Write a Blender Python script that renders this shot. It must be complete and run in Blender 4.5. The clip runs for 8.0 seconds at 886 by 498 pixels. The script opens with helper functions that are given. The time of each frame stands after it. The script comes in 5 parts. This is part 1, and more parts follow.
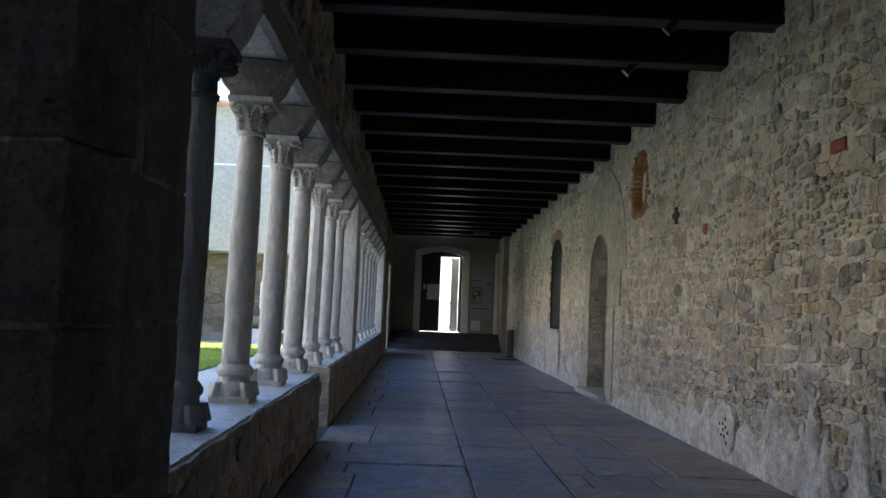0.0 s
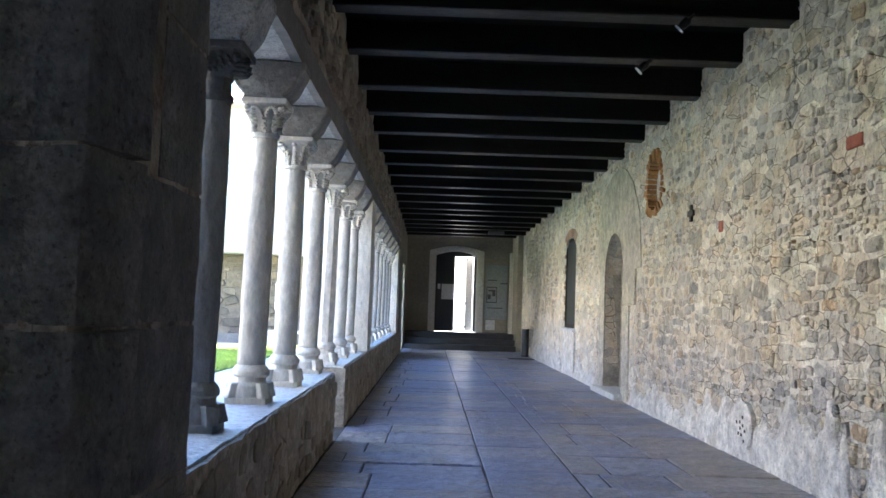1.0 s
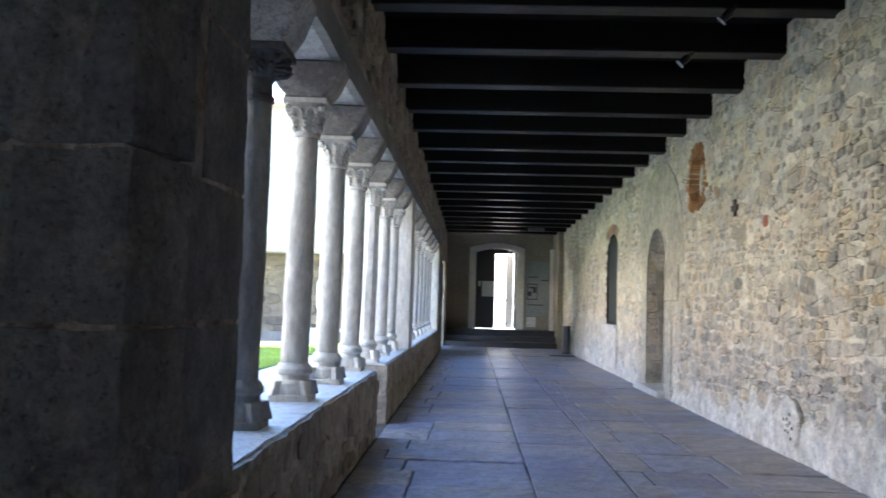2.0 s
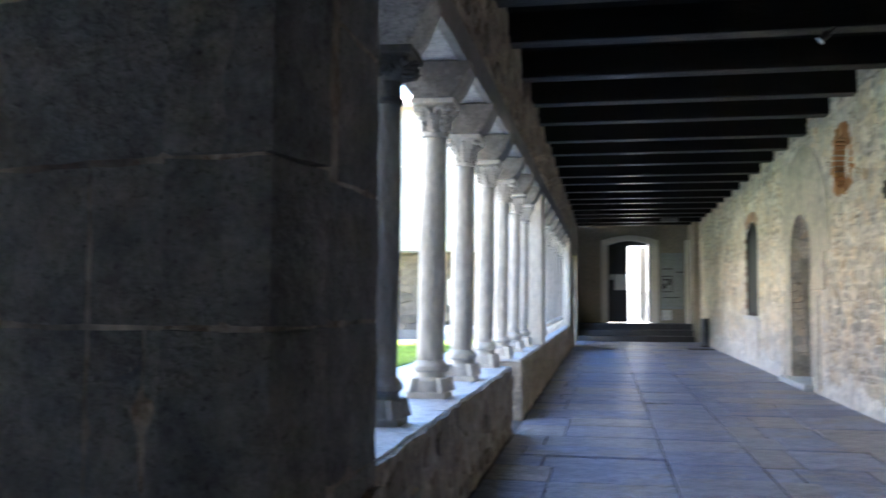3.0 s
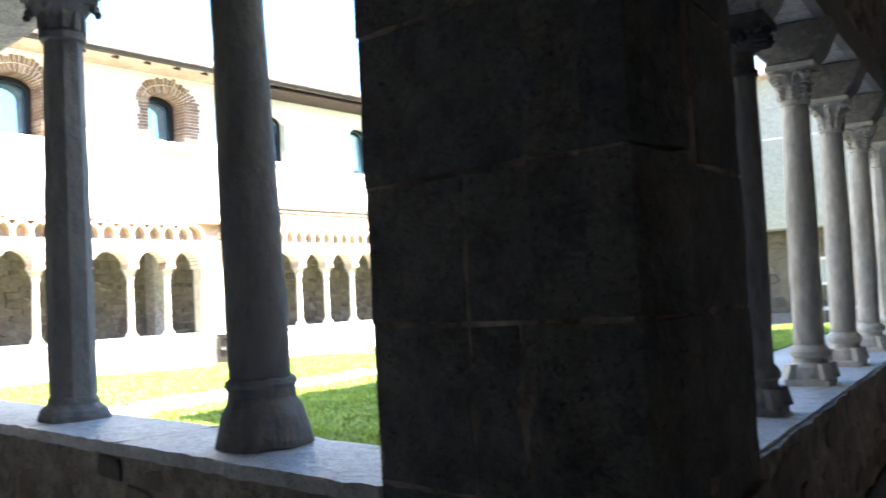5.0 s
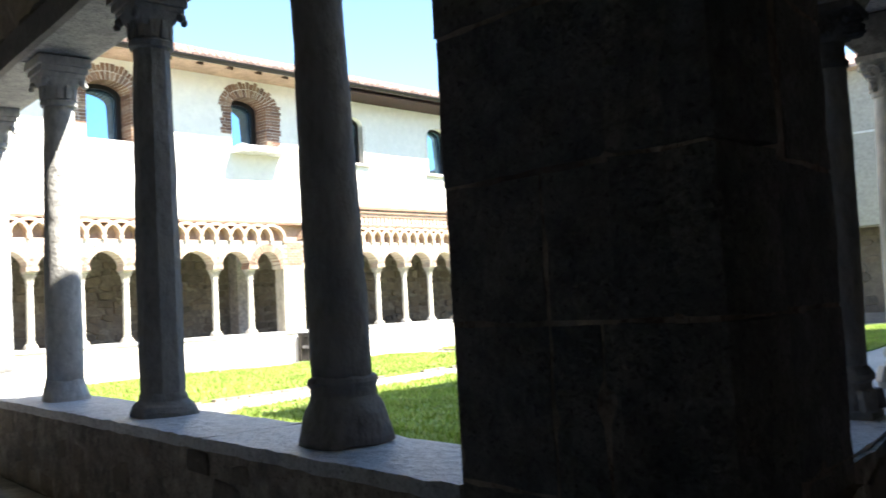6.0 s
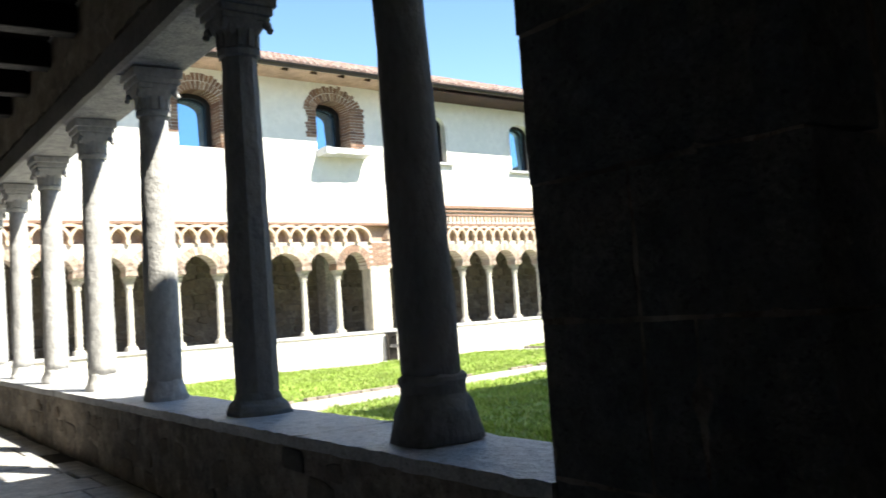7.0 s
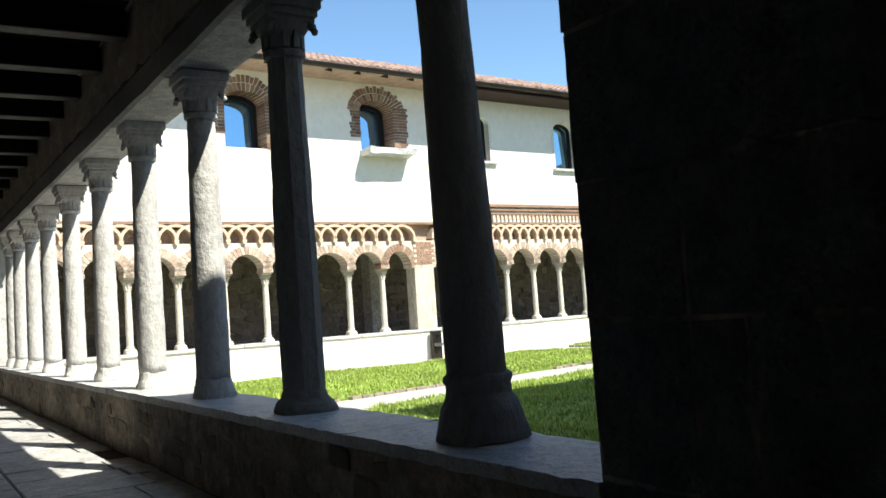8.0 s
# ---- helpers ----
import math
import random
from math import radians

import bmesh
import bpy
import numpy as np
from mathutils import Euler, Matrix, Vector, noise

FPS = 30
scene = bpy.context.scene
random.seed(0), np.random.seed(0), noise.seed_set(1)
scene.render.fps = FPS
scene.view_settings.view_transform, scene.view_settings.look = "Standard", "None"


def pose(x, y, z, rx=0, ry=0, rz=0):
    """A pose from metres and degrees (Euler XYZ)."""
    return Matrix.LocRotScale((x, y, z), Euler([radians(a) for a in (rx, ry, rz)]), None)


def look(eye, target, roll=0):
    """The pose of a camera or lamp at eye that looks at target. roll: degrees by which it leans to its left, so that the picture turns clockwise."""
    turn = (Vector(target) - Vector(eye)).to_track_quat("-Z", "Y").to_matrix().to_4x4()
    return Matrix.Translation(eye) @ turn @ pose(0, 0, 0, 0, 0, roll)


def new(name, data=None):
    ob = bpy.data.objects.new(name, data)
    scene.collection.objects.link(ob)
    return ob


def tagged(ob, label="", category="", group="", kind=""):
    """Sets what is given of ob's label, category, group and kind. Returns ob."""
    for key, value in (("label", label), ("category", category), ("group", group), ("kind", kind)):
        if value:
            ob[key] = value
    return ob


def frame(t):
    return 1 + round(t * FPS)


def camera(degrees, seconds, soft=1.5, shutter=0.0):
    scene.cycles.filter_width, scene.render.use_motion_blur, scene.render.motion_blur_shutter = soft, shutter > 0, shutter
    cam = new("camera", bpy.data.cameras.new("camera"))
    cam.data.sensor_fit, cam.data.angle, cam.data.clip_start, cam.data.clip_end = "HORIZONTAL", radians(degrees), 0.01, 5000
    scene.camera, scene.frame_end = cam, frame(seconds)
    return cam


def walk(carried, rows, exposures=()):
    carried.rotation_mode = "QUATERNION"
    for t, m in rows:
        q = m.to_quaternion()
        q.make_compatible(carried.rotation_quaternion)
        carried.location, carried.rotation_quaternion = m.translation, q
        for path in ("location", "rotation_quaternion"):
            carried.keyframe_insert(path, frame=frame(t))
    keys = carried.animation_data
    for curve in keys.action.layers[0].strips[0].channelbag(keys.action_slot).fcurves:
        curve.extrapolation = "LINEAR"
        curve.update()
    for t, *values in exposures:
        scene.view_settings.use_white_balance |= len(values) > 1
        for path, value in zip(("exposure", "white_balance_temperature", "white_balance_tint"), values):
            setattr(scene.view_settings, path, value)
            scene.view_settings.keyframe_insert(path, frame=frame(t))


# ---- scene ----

# ================= camera =================
cam = camera(53.0, 8.0, soft=1.5, shutter=0.8)
EYE = 1.2
# seconds, yaw, pitch, roll; the eye sits 9 cm ahead of the tripod's axis
TURN = [(0.0, -1.67, 3.97, -2.35), (0.5, -1.27, 3.92, -2.21), (1.0, -0.73, 3.92, -1.95), (2.3, 3.81, 3.57, -1.34), (2.5, 5.52, 3.52, -1.06),
        (3.0, 10.29, 3.29, -0.28), (3.5, 15.70, 3.16, 0.77), (4.0, 22.32, 2.97, 1.52), (4.5, 28.64, 3.04, 2.54),
        (6.0, 37.86, 3.43, 3.01), (6.5, 40.60, 3.51, 3.49), (7.0, 43.37, 3.63, 3.91), (7.5, 45.54, 3.73, 4.05),
        (8.0, 46.21, 3.75, 3.99)]
walk(cam, [(t, pose(-0.09 * math.sin(radians(y)), 0.09 * math.cos(radians(y)), EYE, 90 + p, r, y)) for t, y, p, r in TURN],
     [(0.0, 2.85, 6250, 11), (0.5, 3.92, 6220, 11), (1.0, 4.33, 6120, 12), (3.0, 4.38, 6120, 11), (4.0, 4.22, 6350, 9), (4.5, 3.75, 6550, 8),
      (6.0, 2.05, 6600, 8), (7.0, 1.34, 6620, 6), (8.0, 0.86, 6620, 4)])

# ================= light =================
SUN = Vector((0.612, 0.178, 0.770)).normalized()
world = bpy.data.worlds.new("sky")
scene.world = world
world.use_nodes = True
wn = world.node_tree
sky = wn.nodes.new("ShaderNodeTexSky")
sky.sky_type, sky.sun_disc = "NISHITA", False
sky.sun_elevation, sky.sun_rotation = math.asin(SUN.z), math.atan2(SUN.x, SUN.y)
sky.altitude, sky.air_density, sky.dust_density, sky.ozone_density = 300, 0.85, 0.05, 0.25
wn.nodes["Background"].inputs["Strength"].default_value = 0.135
clear_air = wn.nodes.new("ShaderNodeHueSaturation")
clear_air.inputs["Saturation"].default_value = 1.14
wn.links.new(sky.outputs[0], clear_air.inputs["Color"])
wn.links.new(clear_air.outputs[0], wn.nodes["Background"].inputs["Color"])
sun = new("sun", bpy.data.lights.new("sun", "SUN"))
sun.data.energy, sun.data.angle, sun.data.color = 5.0, radians(0.53), (1.0, 0.95, 0.87)
sun.matrix_world = look(SUN * 60, (0, 0, 0))

# ================= materials =================
def ramp(nt, src, stops):
    n = nt.nodes.new("ShaderNodeValToRGB")
    els = n.color_ramp.elements
    while len(els) < len(stops):
        els.new(0.5)
    for e, (p, c) in zip(els, stops):
        e.position, e.color = p, (*c, 1)
    nt.links.new(src, n.inputs[0])
    return n.outputs[0]


def mix(nt, kind, fac, a, b):
    n = nt.nodes.new("ShaderNodeMix")
    n.data_type, n.blend_type = "RGBA", kind
    for sock, val in ((n.inputs[0], fac), (n.inputs[6], a), (n.inputs[7], b)):
        if isinstance(val, (int, float)):
            sock.default_value = val
        elif isinstance(val, tuple):
            sock.default_value = (*val, 1)
        else:
            nt.links.new(val, sock)
    return n.outputs[2]


def place_of(nt, stretch=None):
    """The point in the world, so that grain runs on at its true size from piece to piece."""
    src = nt.nodes.new("ShaderNodeNewGeometry").outputs["Position"]
    if stretch:
        m = nt.nodes.new("ShaderNodeMapping")
        m.inputs["Scale"].default_value = stretch
        nt.links.new(src, m.inputs[0])
        src = m.outputs[0]
    return src


def noise_tex(nt, scale, detail=4, rough=0.6, stretch=None):
    n = nt.nodes.new("ShaderNodeTexNoise")
    n.inputs["Scale"].default_value, n.inputs["Detail"].default_value, n.inputs["Roughness"].default_value = scale, detail, rough
    nt.links.new(place_of(nt, stretch), n.inputs["Vector"])
    return n.outputs[0]


def cracks(nt, col, scale):
    """Broken dark crevices, pits, and a change of tone from one small stone to the next."""
    warp = nt.nodes.new("ShaderNodeTexNoise")
    warp.inputs["Scale"].default_value, warp.inputs["Detail"].default_value = 5.0, 3
    src = place_of(nt, (1, 0.75, 1.35))
    nt.links.new(src, warp.inputs["Vector"])
    add = nt.nodes.new("ShaderNodeMix")
    add.data_type, add.blend_type = "RGBA", "ADD"
    add.inputs[0].default_value = 0.09
    nt.links.new(src, add.inputs[6])
    nt.links.new(warp.outputs[1], add.inputs[7])
    edge, cell = nt.nodes.new("ShaderNodeTexVoronoi"), nt.nodes.new("ShaderNodeTexVoronoi")
    edge.feature = "DISTANCE_TO_EDGE"
    for v in (edge, cell):
        v.inputs["Scale"].default_value = scale
        nt.links.new(add.outputs[2], v.inputs["Vector"])
    line = ramp(nt, edge.outputs["Distance"], [(0.0, (0.30, 0.28, 0.26)), (0.022, (0.55, 0.53, 0.50)), (0.05, (1.08, 1.07, 1.05)), (0.14, (0.93, 0.92, 0.90))])
    gate = ramp(nt, noise_tex(nt, 2.6, 4), [(0.42, (0, 0, 0)), (0.56, (1, 1, 1))])
    col = mix(nt, "MULTIPLY", gate, col, line)
    tint = ramp(nt, cell.outputs["Color"], [(0.15, (0.74, 0.74, 0.76)), (0.35, (1.0, 0.97, 0.92)), (0.5, (1.04, 0.93, 0.78)), (0.65, (0.95, 0.95, 0.95)), (0.85, (1.22, 1.19, 1.14))])
    col = mix(nt, "MULTIPLY", 0.9, col, tint)
    pits = ramp(nt, noise_tex(nt, 34, 3, 0.6), [(0.30, (0.30, 0.28, 0.26)), (0.40, (1, 1, 1))])
    return mix(nt, "MULTIPLY", 0.85, col, pits)


def wear(nt, col):
    """Small pits and broad scuffs of trodden stone."""
    pits = ramp(nt, noise_tex(nt, 48, 3, 0.6), [(0.30, (0.45, 0.44, 0.42)), (0.42, (1, 1, 1))])
    scuff = ramp(nt, noise_tex(nt, 7, 6, 0.75), [(0.35, (0.70, 0.70, 0.71)), (0.62, (1.22, 1.20, 1.17))])
    return mix(nt, "MULTIPLY", 0.9, mix(nt, "MULTIPLY", 1.0, col, scuff), pits)


def material(name, base, dark, big=1.2, small=14, rough=0.85, bump=0.4, blotch=None, source="", tones=None, stretch=None, metal=0.0, dist=0.02, blotch_scale=0.0, crack=0.0, spec=0.5, grit=0.8):
    """Two scales of noise between two tones, stains, and relief; source picks a tone for each piece or island."""
    m = bpy.data.materials.new(name)
    m.use_nodes = True
    nt = m.node_tree
    p = nt.nodes["Principled BSDF"]
    wide, fine = noise_tex(nt, big, 3, 0.6, stretch), noise_tex(nt, small, 6, 0.7, stretch)
    if source == "piece":
        tone = nt.nodes.new("ShaderNodeObjectInfo").outputs["Random"]
    elif source == "island":
        tone = nt.nodes.new("ShaderNodeNewGeometry").outputs["Random Per Island"]
    if tones:
        col = ramp(nt, tone, tones)
        shade = ramp(nt, wide, [(0.3, (0.72, 0.72, 0.72)), (0.7, (1.12, 1.12, 1.12))])
        col = mix(nt, "MULTIPLY", 1.0, col, shade)
    else:
        col = ramp(nt, wide, [(0.32, dark), (0.68, base)])
    grain = ramp(nt, fine, [(0.3, (0.62, 0.62, 0.62)), (0.65, (1.1, 1.1, 1.1))])
    col = mix(nt, "MULTIPLY", grit, col, grain)
    if blotch:
        spot = ramp(nt, noise_tex(nt, blotch_scale or big * 2.3, 5, 0.75, stretch), [(0.52, (0, 0, 0)), (0.64, (1, 1, 1))])
        col = mix(nt, "MIX", spot, col, blotch)
    if crack:
        col = cracks(nt, col, crack) if crack > 0 else wear(nt, col)
    nt.links.new(col, p.inputs["Base Color"])
    p.inputs["Roughness"].default_value, p.inputs["Metallic"].default_value = rough, metal
    p.inputs["Specular IOR Level"].default_value = spec
    if bump:
        b = nt.nodes.new("ShaderNodeBump")
        b.inputs["Strength"].default_value, b.inputs["Distance"].default_value = bump, dist
        nt.links.new(fine, b.inputs["Height"])
        b2 = nt.nodes.new("ShaderNodeBump")
        b2.inputs["Strength"].default_value, b2.inputs["Distance"].default_value = bump * 0.7, dist * 3
        nt.links.new(noise_tex(nt, small * 0.28, 3), b2.inputs["Height"])
        nt.links.new(b.outputs[0], b2.inputs["Normal"])
        nt.links.new(b2.outputs[0], p.inputs["Normal"])
    return m


RUBBLE = [(0.0, (0.62, 0.545, 0.46)), (0.16, (0.54, 0.51, 0.485)), (0.34, (0.70, 0.64, 0.56)), (0.55, (0.60, 0.56, 0.515)), (0.72, (0.74, 0.67, 0.585)), (0.93, (0.42, 0.41, 0.40)), (1.0, (0.60, 0.45, 0.30))]
# Blue of the reflected sky is mixed into the grey slab tones.
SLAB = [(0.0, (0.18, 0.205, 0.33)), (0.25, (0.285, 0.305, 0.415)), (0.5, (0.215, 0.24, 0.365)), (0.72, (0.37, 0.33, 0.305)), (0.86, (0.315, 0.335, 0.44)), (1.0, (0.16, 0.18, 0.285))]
BLOCK = [(0.0, (0.185, 0.186, 0.184)), (0.5, (0.235, 0.226, 0.21)), (1.0, (0.165, 0.168, 0.172))]
BRICK = [(0.0, (0.38, 0.23, 0.16)), (0.4, (0.48, 0.30, 0.21)), (0.7, (0.33, 0.20, 0.14)), (1.0, (0.52, 0.38, 0.28))]
PALE_BRICK = [(0.0, (0.56, 0.42, 0.33)), (0.35, (0.66, 0.52, 0.42)), (0.6, (0.50, 0.34, 0.25)), (0.8, (0.72, 0.61, 0.51)), (1.0, (0.60, 0.44, 0.33))]
TILE = [(0.0, (0.42, 0.27, 0.21)), (0.4, (0.54, 0.38, 0.30)), (0.7, (0.33, 0.21, 0.165)), (1.0, (0.48, 0.36, 0.30))]
